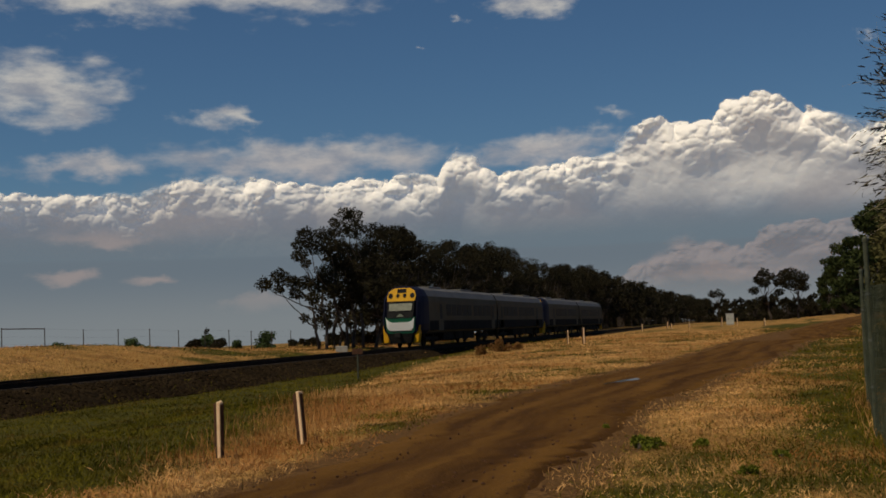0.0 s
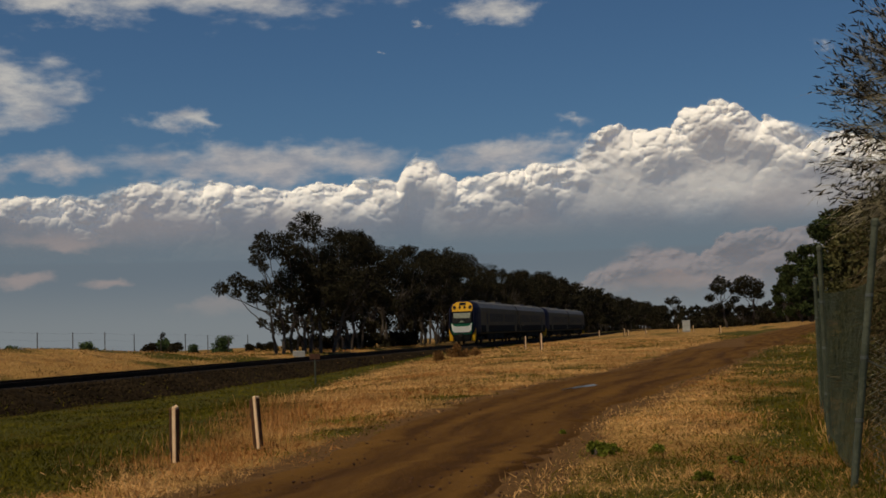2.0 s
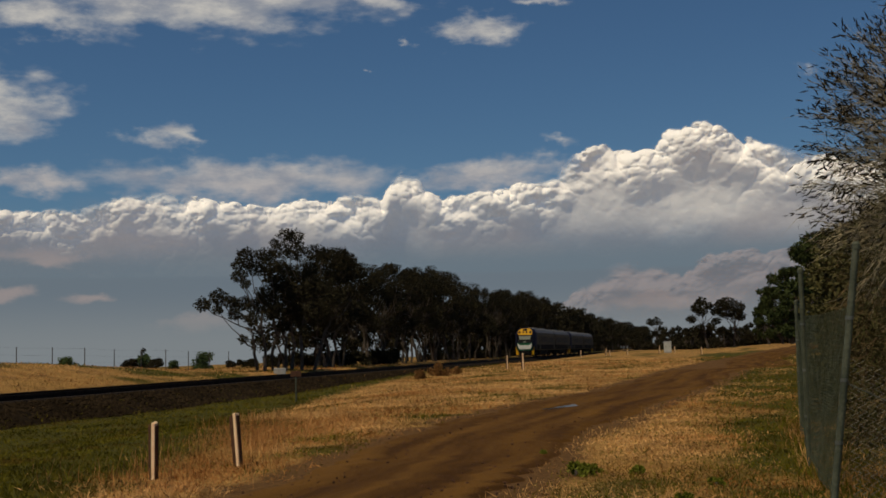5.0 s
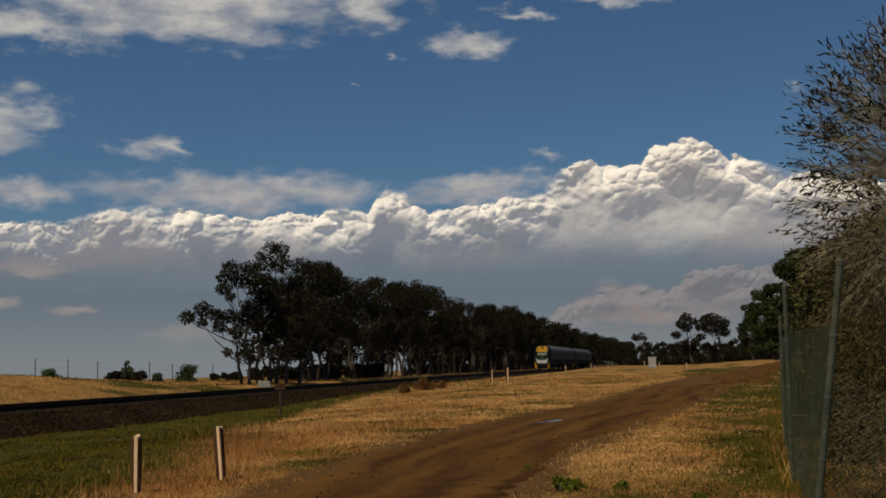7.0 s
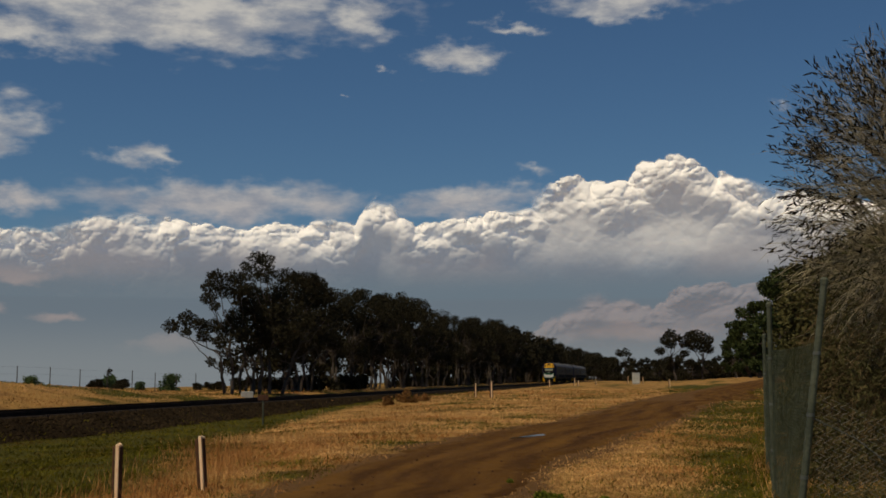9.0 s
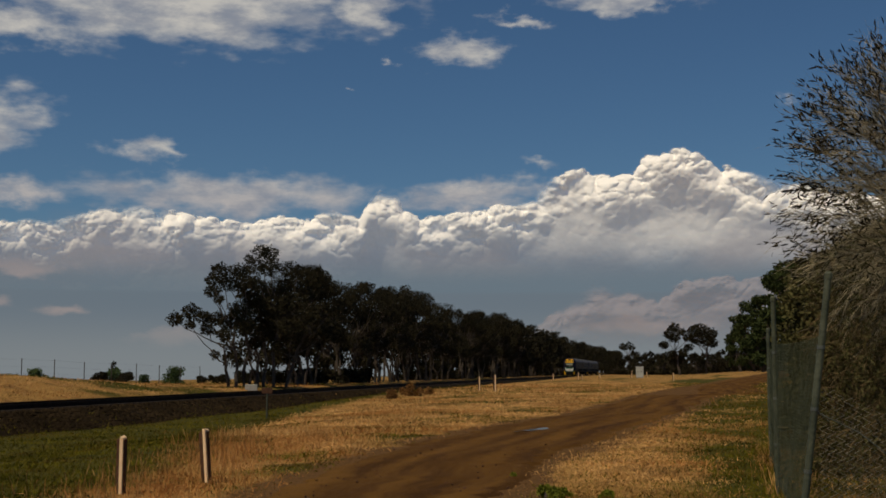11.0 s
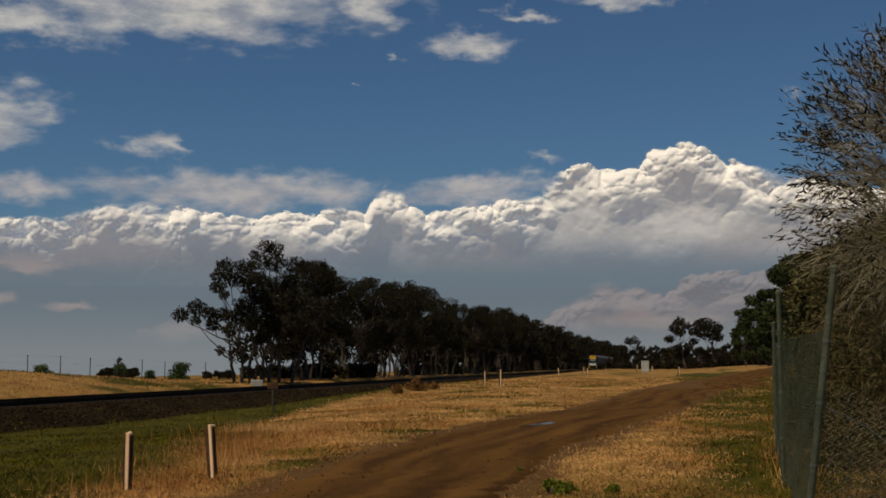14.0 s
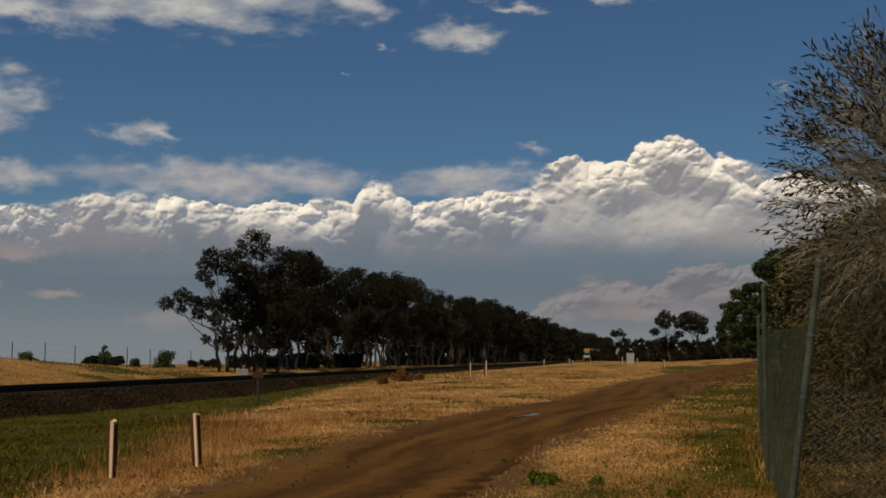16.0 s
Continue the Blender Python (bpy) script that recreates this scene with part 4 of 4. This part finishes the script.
# ---- weeping dry shrub behind the fence ----
def build_dry_shrub():
    rng = np.random.default_rng(19)
    shrub = tagged(new("weeping_shrub"), "half-dry weeping shrub, tangled grey-brown twigs", "shrub")
    centre, size = np.array((5.74, 14.4, 3.40)), np.array((1.68, 1.7, 2.16))
    foot, crotch = Vector((6.75, 14.7, 0.0)), np.array((6.35, 14.5, 3.9))
    bm = bmesh.new()
    starts, ways, lens, widths, tips = [], [], [], [], []
    tube(bm, [foot, foot.lerp(Vector(crotch), 0.5), Vector(crotch)], [0.1, 0.07, 0.04], 8)
    for k in range(560):
        d = rng.normal(size=3)
        d /= np.linalg.norm(d)
        d[2] = d[2] * 0.9 + 0.1
        end = centre + d * size * rng.uniform(0.82, 1.08)
        low = max(0.0, -d[2])
        h = rng.uniform(0.25, 1.0)
        root = np.array(foot) * (1 - h) + crotch * h
        mid = root * 0.45 + end * 0.55 + np.array((0, 0, 0.30 + 0.8 * low))
        pts = [root * (1 - t) ** 2 + 2 * mid * t * (1 - t) + end * t * t for t in np.linspace(0, 1, 8)]
        pts = [p + rng.normal(0, 0.03, 3) * i / 7 for i, p in enumerate(pts)]
        tube(bm, [Vector(p) for p in pts], list(np.linspace(0.013, 0.003, 8)), 3)
        for j in range(56):
            t = rng.uniform(0.3, 1.0)
            i = min(6, int(t * 7))
            base = pts[i] + (pts[i + 1] - pts[i]) * (t * 7 - i)
            out = (base - centre) / np.linalg.norm(base - centre)
            w = (pts[i + 1] - pts[i]) / np.linalg.norm(pts[i + 1] - pts[i]) + rng.normal(0, 0.45, 3) + out * 0.3 + np.array((0, 0, -0.45 * (out[2] < 0.35)))
            starts.append(base); ways.append(w); lens.append(rng.uniform(0.14, 0.46)); widths.append(rng.uniform(0.0032, 0.0064))
            if out[2] > -0.3 and np.linalg.norm((base - centre) / size) > 0.72:
                w = w / np.linalg.norm(w)
                for _ in range(int(rng.integers(0, 4))):
                    tips.append((base + w * lens[-1] * rng.uniform(0.55, 1.0), w))
    upper = len(starts)
    # hanging skirt of dead twigs down to the grass
    for k in range(12500):
        a, q = rng.uniform(0, 6.283), math.sqrt(rng.uniform(0.3, 1.0))
        z = rng.uniform(0.1, 2.7)
        fat = 0.82 + 0.2 * math.sin(3 * a) + 0.12 * (z < 1.0)
        starts.append(np.array((centre[0] + 0.15 + size[0] * fat * q * math.cos(a), centre[1] + size[1] * fat * q * math.sin(a), z)))
        ways.append(np.array((math.cos(a) * 0.5, math.sin(a) * 0.5, -0.5)) + rng.normal(0, 0.5, 3)); lens.append(rng.uniform(0.12, 0.4)); widths.append(rng.uniform(0.003, 0.007))
    tagged(part("branch_tangle", bm, M_TWIG, shrub, "grey arching branches"), kind="stuff")
    starts, ways, lens, widths = np.array(starts), np.array(ways), np.array(lens), np.array(widths)
    for name, cut, mat, label in (("twig_tangle", slice(0, upper), M_TWIG, "pale dry twigs"), ("twig_skirt", slice(upper, None), M_DEADTWIG, "brown dead hanging twigs")):
        tagged(part(name, strips(name, starts[cut], ways[cut], lens[cut], widths[cut], rng, 0.2), mat, shrub, label), kind="stuff")
    a, q, z = rng.uniform(0, 6.283, 8000), np.sqrt(rng.uniform(0.35, 1.0, 8000)), rng.uniform(0.3, 3.2, 8000)
    olive = np.stack([centre[0] + 0.15 + size[0] * 0.92 * q * np.cos(a), centre[1] + size[1] * 0.92 * q * np.sin(a), z], -1)
    part("hanging_foliage", strips("hanging_foliage", olive, rng.normal(0, 0.6, (8000, 3)) - (0, 0, 0.5), rng.uniform(0.05, 0.13, 8000), rng.uniform(0.008, 0.018, 8000), rng, 0.1), M_OLIVE, shrub, "olive-brown hanging leaves")
    p = np.array([t[0] for t in tips])
    w = np.array([t[1] for t in tips]) + rng.normal(0, 0.35, (len(tips), 3))
    part("foliage", strips("foliage", p, w, rng.uniform(0.05, 0.12, len(p)), rng.uniform(0.013, 0.024, len(p)), rng, 0.05), M_BROWNLEAF, shrub, "sparse narrow dark leaves")


build_dry_shrub()


# ---- wire fence at the roadside ----
def chain_link(name, a, b, low, high, pitch=0.062, sag=0.0, seed=1, thick=0.0024, lean=0.0, rake_x=0.0):
    """Chain link from post a to post b (x, y); low, high: heights at both ends (pairs)."""
    rng = np.random.default_rng(seed)
    a, b = np.array(a, float), np.array(b, float)
    length = np.linalg.norm(b - a)
    along = (b - a) / length
    off = np.array((along[1], -along[0]))
    verts, faces = [], []
    for i in range(int(length / pitch) + 1):
        t = min(1.0, i * pitch / length)
        top = high[0] + (high[1] - high[0]) * t - sag * math.sin(math.pi * t)
        bot = low[0] + (low[1] - low[0]) * t
        n = int((top - bot) / (pitch * 0.5))
        for j in range(n + 1):
            z = top - j * pitch * 0.5
            q = a + along * (i * pitch + (0.5 if (i + j) % 2 else -0.5) * pitch) + off * (lean * math.sin(math.pi * (z - bot) / max(0.1, top - bot)) + 0.012 * math.sin(t * 9 + z * 3))
            q = q + np.array((rake_x * z * (1 - t), 0.0))
            k = len(verts)
            verts += [(q[0] - along[0] * thick, q[1] - along[1] * thick, z), (q[0] + along[0] * thick, q[1] + along[1] * thick, z), (q[0] + off[0] * thick, q[1] + off[1] * thick, z)]
            if j:
                for m in range(3):
                    faces.append((k - 3 + m, k - 3 + (m + 1) % 3, k + (m + 1) % 3, k + m))
    return mesh_of(name, verts, faces)


def fence_post(fence, foot, top, radius, label=""):
    bm = bmesh.new()
    f, t = Vector((*foot, float(land_xy(*foot)) - 0.2)), Vector(top)
    tube(bm, [f, f.lerp(t, 0.5), t], [radius, radius, radius * 0.95], 12)
    p = part("post", bm, M_GALV, fence, label)
    bm = bmesh.new()
    tube(bm, [t - Vector((0, 0, 0.02)), t + Vector((0, 0, 0.03)), t + Vector((0, 0, 0.055))], [radius * 1.15, radius * 1.15, radius * 0.6], 12)
    part("cap", bm, M_GALV, p)
    for k in range(3):
        bm = bmesh.new()
        c = f.lerp(t, 0.3 + 0.22 * k)
        tube(bm, [c, c + Vector((0, 0, 0.035))], [radius * 1.12] * 2, 12)
        part("clamp", bm, M_WIRE, p)
    return p


def build_fence():
    fence = tagged(new("wire_fence"), "sagging chain-link fence on grey steel posts", "fence")
    feet = ((3.52, 12.6), (4.54, 17.15), (5.72, 22.0), (7.05, 27.2))
    fence_post(fence, feet[0], (3.90, 12.62, 2.60), 0.037, "leaning grey steel corner post")
    fence_post(fence, feet[1], (4.53, 17.15, 2.62), 0.036)
    fence_post(fence, feet[2], (5.71, 22.0, 2.35), 0.034)
    fence_post(fence, feet[3], (7.05, 27.2, 2.3), 0.034)
    part("mesh_panel", chain_link("mesh_panel", (3.56, 12.66), feet[1], (0.06, 0.06), (2.02, 2.02), 0.07, 0.03, 1, 0.005, rake_x=0.135), M_DARKWIRE, fence, "sagging grey chain link")
    part("mesh_panel", chain_link("mesh_panel", feet[1], feet[2], (0.06, 0.06), (2.02, 2.02), 0.07, 0.03, 2, 0.0042), M_DARKWIRE, fence)
    part("mesh_panel", chain_link("mesh_panel", feet[2], feet[3], (0.06, 0.06), (2.1, 2.1), 0.08, 0.08, 3, 0.004), M_WIRE, fence)
    part("mesh_panel", chain_link("mesh_panel", (3.80, 12.62), (6.6, 12.1), (-0.1, -0.1), (1.5, 0.7), 0.085, 0.15, 4, 0.0038), M_WIRELIGHT, fence, "slumped chain link before the shrub")
    for a, b, r in (((3.72, 12.62, 1.25), (6.3, 12.1, 0.35), 0.006),):
        bm = bmesh.new()
        tube(bm, limb_path(a, b, np.random.default_rng(3), 0.03), [r] * 7, 4)
        part("wire", bm, M_WIRE, fence)


build_fence()


# ---- fence on the rise past the railway ----
def build_paddock_fence():
    fence = tagged(new("paddock_fence"), "thin dark post-and-wire fence on the grassy rise", "fence")
    feet = []
    for k in range(11):
        t = k / 10
        x, y = -33.75 + 9.6 * t, 78 + 47 * t
        top = 2.75 - 0.72 * t + 0.05 * math.sin(k * 2.1)
        z = float(land_xy(x, y))
        bm = bmesh.new()
        tube(bm, [(x, y, z - 0.2), (x, y, top)], [0.04, 0.035], 6)
        part("post", bm, M_DARKPOST, fence)
        feet.append((x, y, top))
    for drop in (0.08, 0.6, 1.1):
        for a, b in zip(feet, feet[1:]):
            bm = bmesh.new()
            thick = 0.035 if drop < 0.1 and a is feet[0] else 0.003
            tube(bm, [(a[0], a[1], a[2] - drop), (b[0], b[1], b[2] - drop)], [thick] * 2, 4)
            part("rail" if thick > 0.01 else "wire", bm, M_DARKPOST, fence)


build_paddock_fence()


# ---- posts, marker and cabinet ----
def split_post(name, x, y, high, wide, lean, turn, label, group, seed):
    """A split timber post with a pale sawn face and a dark weathered side."""
    rng = np.random.default_rng(seed)
    post = tagged(new(name), label, "post", group)
    for nm, x0, x1, y0, y1, mat in (("weathered_half", -wide / 2, -wide * 0.05, -wide * 0.3, wide * 0.35, M_TIMBER), ("pale_half", -wide * 0.03, wide * 0.42, -wide * 0.34, wide * 0.3, M_PALE), ("bark_edge", wide * 0.43, wide * 0.56, -wide * 0.28, wide * 0.25, M_TIMBER)):
        bm = bmesh.new()
        bmesh.ops.create_grid(bm, x_segments=2, y_segments=2, size=0.5)
        geo = bmesh.ops.extrude_face_region(bm, geom=bm.faces[:])
        for v in geo["geom"]:
            if isinstance(v, bmesh.types.BMVert):
                v.co.z = 1.0
        for v in bm.verts:
            v.co = Vector(((x0 + x1) / 2 + v.co.x * (x1 - x0) + rng.normal(0, 0.004), (y0 + y1) / 2 + v.co.y * (y1 - y0) + rng.normal(0, 0.004), v.co.z * (high - (0.04 if nm != "pale_half" else 0) + rng.normal(0, 0.012)) - 0.25 * (1 - v.co.z)))
        bmesh.ops.recalc_face_normals(bm, faces=bm.faces)
        bmesh.ops.bevel(bm, geom=[e for e in bm.edges if e.calc_face_angle(0) > 1], offset=0.006, segments=1, affect="EDGES")
        part(nm, bm, mat, post, "pale sawn timber face" if nm == "pale_half" else "")
    post.matrix_basis = pose(x, y, float(land_xy(x, y)), 0, lean, turn)
    return post


split_post("timber_post", -4.37, 17.2, 0.78, 0.125, 0.5, -28, "short split timber post, dark side and pale face", "roadside posts", 1)
split_post("timber_post", -3.50, 18.8, 0.80, 0.132, -5.0, -30, "short pale split timber post leaning slightly", "roadside posts", 2)
split_post("guide_post", *at_view(848, 92), 1.0, 0.14, 0, 0, "small weathered timber post in dry grass", "guide posts", 3)
split_post("guide_post", *at_view(875.5, 90), 1.15, 0.19, 0, 0, "small pale timber post in dry grass", "guide posts", 4)
for k, (b, y, h) in enumerate(((978, 150, 0.8), (1022, 160, 0.9), (1029, 158, 0.7), (1060, 168, 0.6), (1116, 172, 1.1), (1143, 178, 0.9), (1190, 150, 0.9))):
    split_post("stub_post", *at_view(b, y), h, 0.17, 3 * math.sin(k * 2), 0, "weathered pale timber stub in dry grass", "old fence stubs", 10 + k)

M_CABINET = plain("cabinet_paint", (0.38, 0.40, 0.37), (0.52, 0.53, 0.50), 1.5, 0.5, 0, 0.05)
M_RUST = plain("rust_red_paint", (0.05, 0.022, 0.012), (0.10, 0.042, 0.02), 6, 0.8)
M_CONCRETE = plain("white_concrete", (0.28, 0.28, 0.26), (0.42, 0.42, 0.39), 4, 0.9)


def build_cabinet():
    x, y = at_view(1131, 176)
    cab = tagged(new("trackside_cabinet"), "pale grey steel trackside equipment cabinet", "cabinet")
    part("body", box(bmesh.new(), -0.52, 0.52, -0.45, 0.45, 0.12, 1.5, 0.03), M_CABINET, cab)
    part("lid", box(bmesh.new(), -0.57, 0.57, -0.52, 0.5, 1.5, 1.6, 0.03), M_CABINET, cab)
    part("plinth", box(bmesh.new(), -0.49, 0.49, -0.42, 0.42, -0.3, 0.12), M_CONCRETE, cab)
    for sx in (-0.49, 0.015):
        door = part("door", box(bmesh.new(), sx, sx + 0.475, -0.47, -0.45, 0.2, 1.45, 0.004), M_CABINET, cab)
        part("handle", box(bmesh.new(), sx + 0.2, sx + 0.26, -0.5, -0.47, 0.8, 0.95), M_DARKPOST, door)
    cab.matrix_basis = place_xy(x, y, -8)


build_cabinet()


def build_marker():
    m = tagged(new("trackside_marker"), "small rust-red marker plate on thin post", "sign")
    part("plate", box(bmesh.new(), -0.22, 0.22, -0.012, 0.012, 1.04, 1.28, 0.004), M_RUST, m, "faded rust-red plate")
    bm = bmesh.new()
    tube(bm, [(0, 0.03, -0.3), (0, 0.03, 1.24)], [0.035, 0.03], 8)
    part("pole", bm, M_GALV, m)
    m.matrix_basis = place_xy(*at_view(475, 52), 0)


build_marker()


def build_block():
    bm = box(bmesh.new(), -0.42, 0.42, -0.25, 0.25, -0.2, 0.42, 0.05)
    b = tagged(part("concrete_block", bm, M_CONCRETE), "whitewashed concrete block by the gum trees", "block")
    b.matrix_basis = place_xy(*at_view(447, 87), 10)


build_block()


# ---- puddle on the dirt track ----
def build_puddle():
    k = Nodes("muddy_water")
    silt = k.step(k.noise(k.coord(), 3, 4), 0.4, 0.65)
    mat = k.done(k.mix(silt, (0.10, 0.07, 0.045), (0.16, 0.115, 0.075)), 0.04, 0, 0.5)
    bm = bmesh.new()
    ring = []
    for i in range(40):
        a = i * 6.2832 / 40
        r = 1 + 0.25 * math.sin(3 * a + 1) + 0.15 * math.sin(7 * a)
        px, py = 0.2 * r * math.cos(a), 1.2 * r * math.sin(a)
        x, y = 2.45 + px + 0.42 * py, 34.0 + py
        ring.append(bm.verts.new((x, y, 0)))
    z = max(float(land_xy(v.co.x, v.co.y)) for v in ring) + 0.085
    for v in ring:
        v.co.z = z
    bm.faces.new(ring)
    bmesh.ops.triangulate(bm, faces=bm.faces)
    tagged(part("puddle", bm, mat), "shallow muddy puddle on the dirt track", "puddle", kind="structure")


build_puddle()


# ---- grass ----
def build_grass():
    rng = np.random.default_rng(33)

    def scatter(n, near, far, power):
        r = near * (far / near) ** (rng.random(n) ** power)
        a = np.radians(rng.uniform(-27, 26, n))
        return r * np.sin(a), r * np.cos(a)

    x, y = scatter(310000, 11.5, 130, 0.9)
    s, u = PERP + x * N_.x + y * N_.y, x * D_.x + y * D_.y
    c, w = road_at(y)
    ragged = 0.35 * np.sin(y * 1.7) + 0.25 * np.sin(y * 4.3 + 1) + rng.normal(0, 0.12, len(x))
    out = np.abs(x - c) - w / 2
    keep = (out > -0.05 + ragged * 0.5) & (rng.random(len(x)) < 0.18 + 0.82 * smooth(0.0, 0.9, out + 0.5 * patch(x * 1.5, y)))
    keep &= (s > 3.1) | (s < -3.6) | ((s > 1.9) & (rng.random(len(x)) < 0.15 + 0.5 * smooth(-0.1, 0.4, patch(s * 2, u)) + 0.3 * smooth(2.2, 3.1, s)))
    x, y, s, u = x[keep], y[keep], s[keep], u[keep]
    z = np.maximum(land(s, u), np.where(s > 0, np.interp(s, (1.6, 2.1, 2.6, 3.3), (0.28, 0.06, -0.14, -0.45)), -9))
    g = greenness(s, u) + rng.normal(0, 1, len(x)) * np.where(s > 19, 0.28, 0.12)
    dist = np.hypot(x, y)
    tuft = 0.5 + 0.5 * np.sin(x * 2.1 + 2 * np.sin(y * 0.9)) * np.sin(y * 1.3 + np.sin(x * 1.7))
    tall = smooth(3.5, 0.5, np.abs(s - 15.2)) * (u < 45)          # long seeding grass round the posts
    for name, sel, mat, low, high, label in (
            ("dry_grass", g < 0.5, M_STRAW, 0.02, 0.085, "dry golden grass on the verges"),
            ("green_grass", g >= 0.5, M_GREEN, 0.02, 0.085, "short green grass in the damp hollow")):
        p = np.stack([x, y, z - 0.01], -1)[sel]
        n = len(p)
        length = rng.uniform(low, high, n) * (0.7 + 0.7 * tuft[sel]) * (1 + 0.9 * tall[sel] * rng.random(n) ** 2) * (1 + dist[sel] / 160)
        way = rng.normal(0, 0.9, (n, 3))
        way[:, 2] = 1
        width = (0.0035 + 0.00036 * dist[sel]) * rng.uniform(0.7, 1.5, n)
        tagged(part(name, strips(name, p, way, length, width, rng, 0.4), mat), label, "grass", kind="stuff")
    # seed heads
    n = 2400
    uu = rng.uniform(15, 32, n)
    ss = np.interp(uu, (12, 17, 22, 35), (15.6, 15.0, 14.0, 10.4)) + 0.7 + rng.normal(0, 0.7, n)
    px, py = (ss - PERP) * N_.x + uu * D_.x, (ss - PERP) * N_.y + uu * D_.y
    ok = px < road_at(py)[0] - road_at(py)[1] / 2 - 0.1
    p = np.stack([px, py, land(ss, uu)], -1)[ok]
    way = rng.normal(0, 0.14, (len(p), 3))
    way[:, 2] = 1
    tagged(part("seeding_grass", strips("seeding_grass", p, way, rng.uniform(0.12, 0.36, len(p)), rng.uniform(0.004, 0.009, len(p)), rng, 0.1), M_STRAW), "tall dry seeding grass round the posts", "grass", kind="stuff")

    # rank grass along the foot of the wire fence
    n = 2600
    t = rng.random(n) ** 0.8
    px = 3.55 + 3.4 * t + rng.normal(0.05, 0.22, n)
    py = 12.2 + 14.8 * t + rng.normal(0, 0.3, n)
    p = np.stack([px, py, land_xy(px, py)], -1)
    way = rng.normal(0, 0.35, (n, 3))
    way[:, 2] = 1
    for name, cut, mat, label in (("fence_grass", slice(0, 1700), M_GREEN, "rank green grass along the fence foot"), ("dry_fence_grass", slice(1700, n), M_STRAW, "dry bent grass along the fence foot")):
        q = p[cut]
        tagged(part(name, strips(name, q, way[cut], rng.uniform(0.08, 0.26, len(q)), rng.uniform(0.005, 0.010, len(q)), rng, 0.3), mat), label, "grass", kind="stuff")


build_grass()


def weeds():
    first = bush("weed_clump", 41, 0.9, 0.32, M_WEED, "low dark green weeds beside the dirt track", "weeds", 90, 0.11, 12)
    spots = ((1.37, 16.5, 0.5), (1.55, 16.75, 0.36), (2.16, 16.5, 0.34), (2.24, 13.6, 0.3), (1.08, 19.5, 0.3), (2.9, 15.2, 0.26))
    set_out(first, [place_xy(x, y, k * 80, s) for k, (x, y, s) in enumerate(spots)])


    dry = bush("dry_weed", 43, 2.0, 1.0, M_DRYWEED, "rust-brown dry weeds beside the railway", "dry weeds", 130, 0.16, 12)
    set_out(dry, [place_xy(x, y, k * 80, s) for k, (x, y, s) in enumerate(((-1.9, 80, 0.85), (-3.0, 77, 0.6), (-1.0, 83, 0.5)))])


weeds()


def pebbles():
    rng = np.random.default_rng(2)
    n = 700
    y = 12 + 45 * rng.random(n) ** 1.6
    c, w = road_at(y)
    x = c + w * rng.uniform(-0.48, 0.48, n)
    z = land_xy(x, y) + 0.05
    oct_v = np.array([(1, 0, 0), (-1, 0, 0), (0, 1, 0), (0, -1, 0), (0, 0, 0.7), (0, 0, -0.7)])
    oct_f = np.array([(0, 2, 4), (2, 1, 4), (1, 3, 4), (3, 0, 4), (2, 0, 5), (1, 2, 5), (3, 1, 5), (0, 3, 5)])
    v = np.stack([x, y, z], -1)[:, None] + oct_v[None] * rng.uniform(0.008, 0.028, (n, 1, 1)) * rng.uniform(0.6, 1.4, (n, 6, 3))
    f = (np.arange(n)[:, None, None] * 6 + oct_f[None]).reshape(-1, 3)
    tagged(part("loose_clods", mesh_of("loose_clods", v.reshape(-1, 3).tolist(), f.tolist()), M_TIMBER), "dark clods and stones on the dirt track", "stones", kind="stuff")


pebbles()


def motions():
    rows = [t * 0.5 for t in range(33)]
    for car, back, flip in TRAIN:
        walk(car, [(t, track_pose(80.1 + 15.475 * t + 0.495 * t * t - 0.01278 * t ** 3 - 1.5 * max(0.0, 1 - t / 3) ** 2 + back, 0, RAIL_TOP) @ pose(0, 0, 0, 0, 0, 180 * flip)) for t in rows])
    walk(cumulus, [(0, pose(0, 0, EYE, 0, 0, 0.17)), (16, pose(0, 0, EYE, 0, 0, -0.06))])
    walk(low_cumulus, [(0, pose(0, 0, EYE, 0, 0, 0.17)), (16, pose(0, 0, EYE, 0, 0, -0.06))])
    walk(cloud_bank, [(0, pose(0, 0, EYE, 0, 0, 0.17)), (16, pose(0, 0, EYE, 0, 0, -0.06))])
    walk(high_clouds, [(0, pose(0, 0, EYE, 0, 0, 0.27)), (16, pose(0, 0, EYE, 0, 0, -0.09))])


motions()
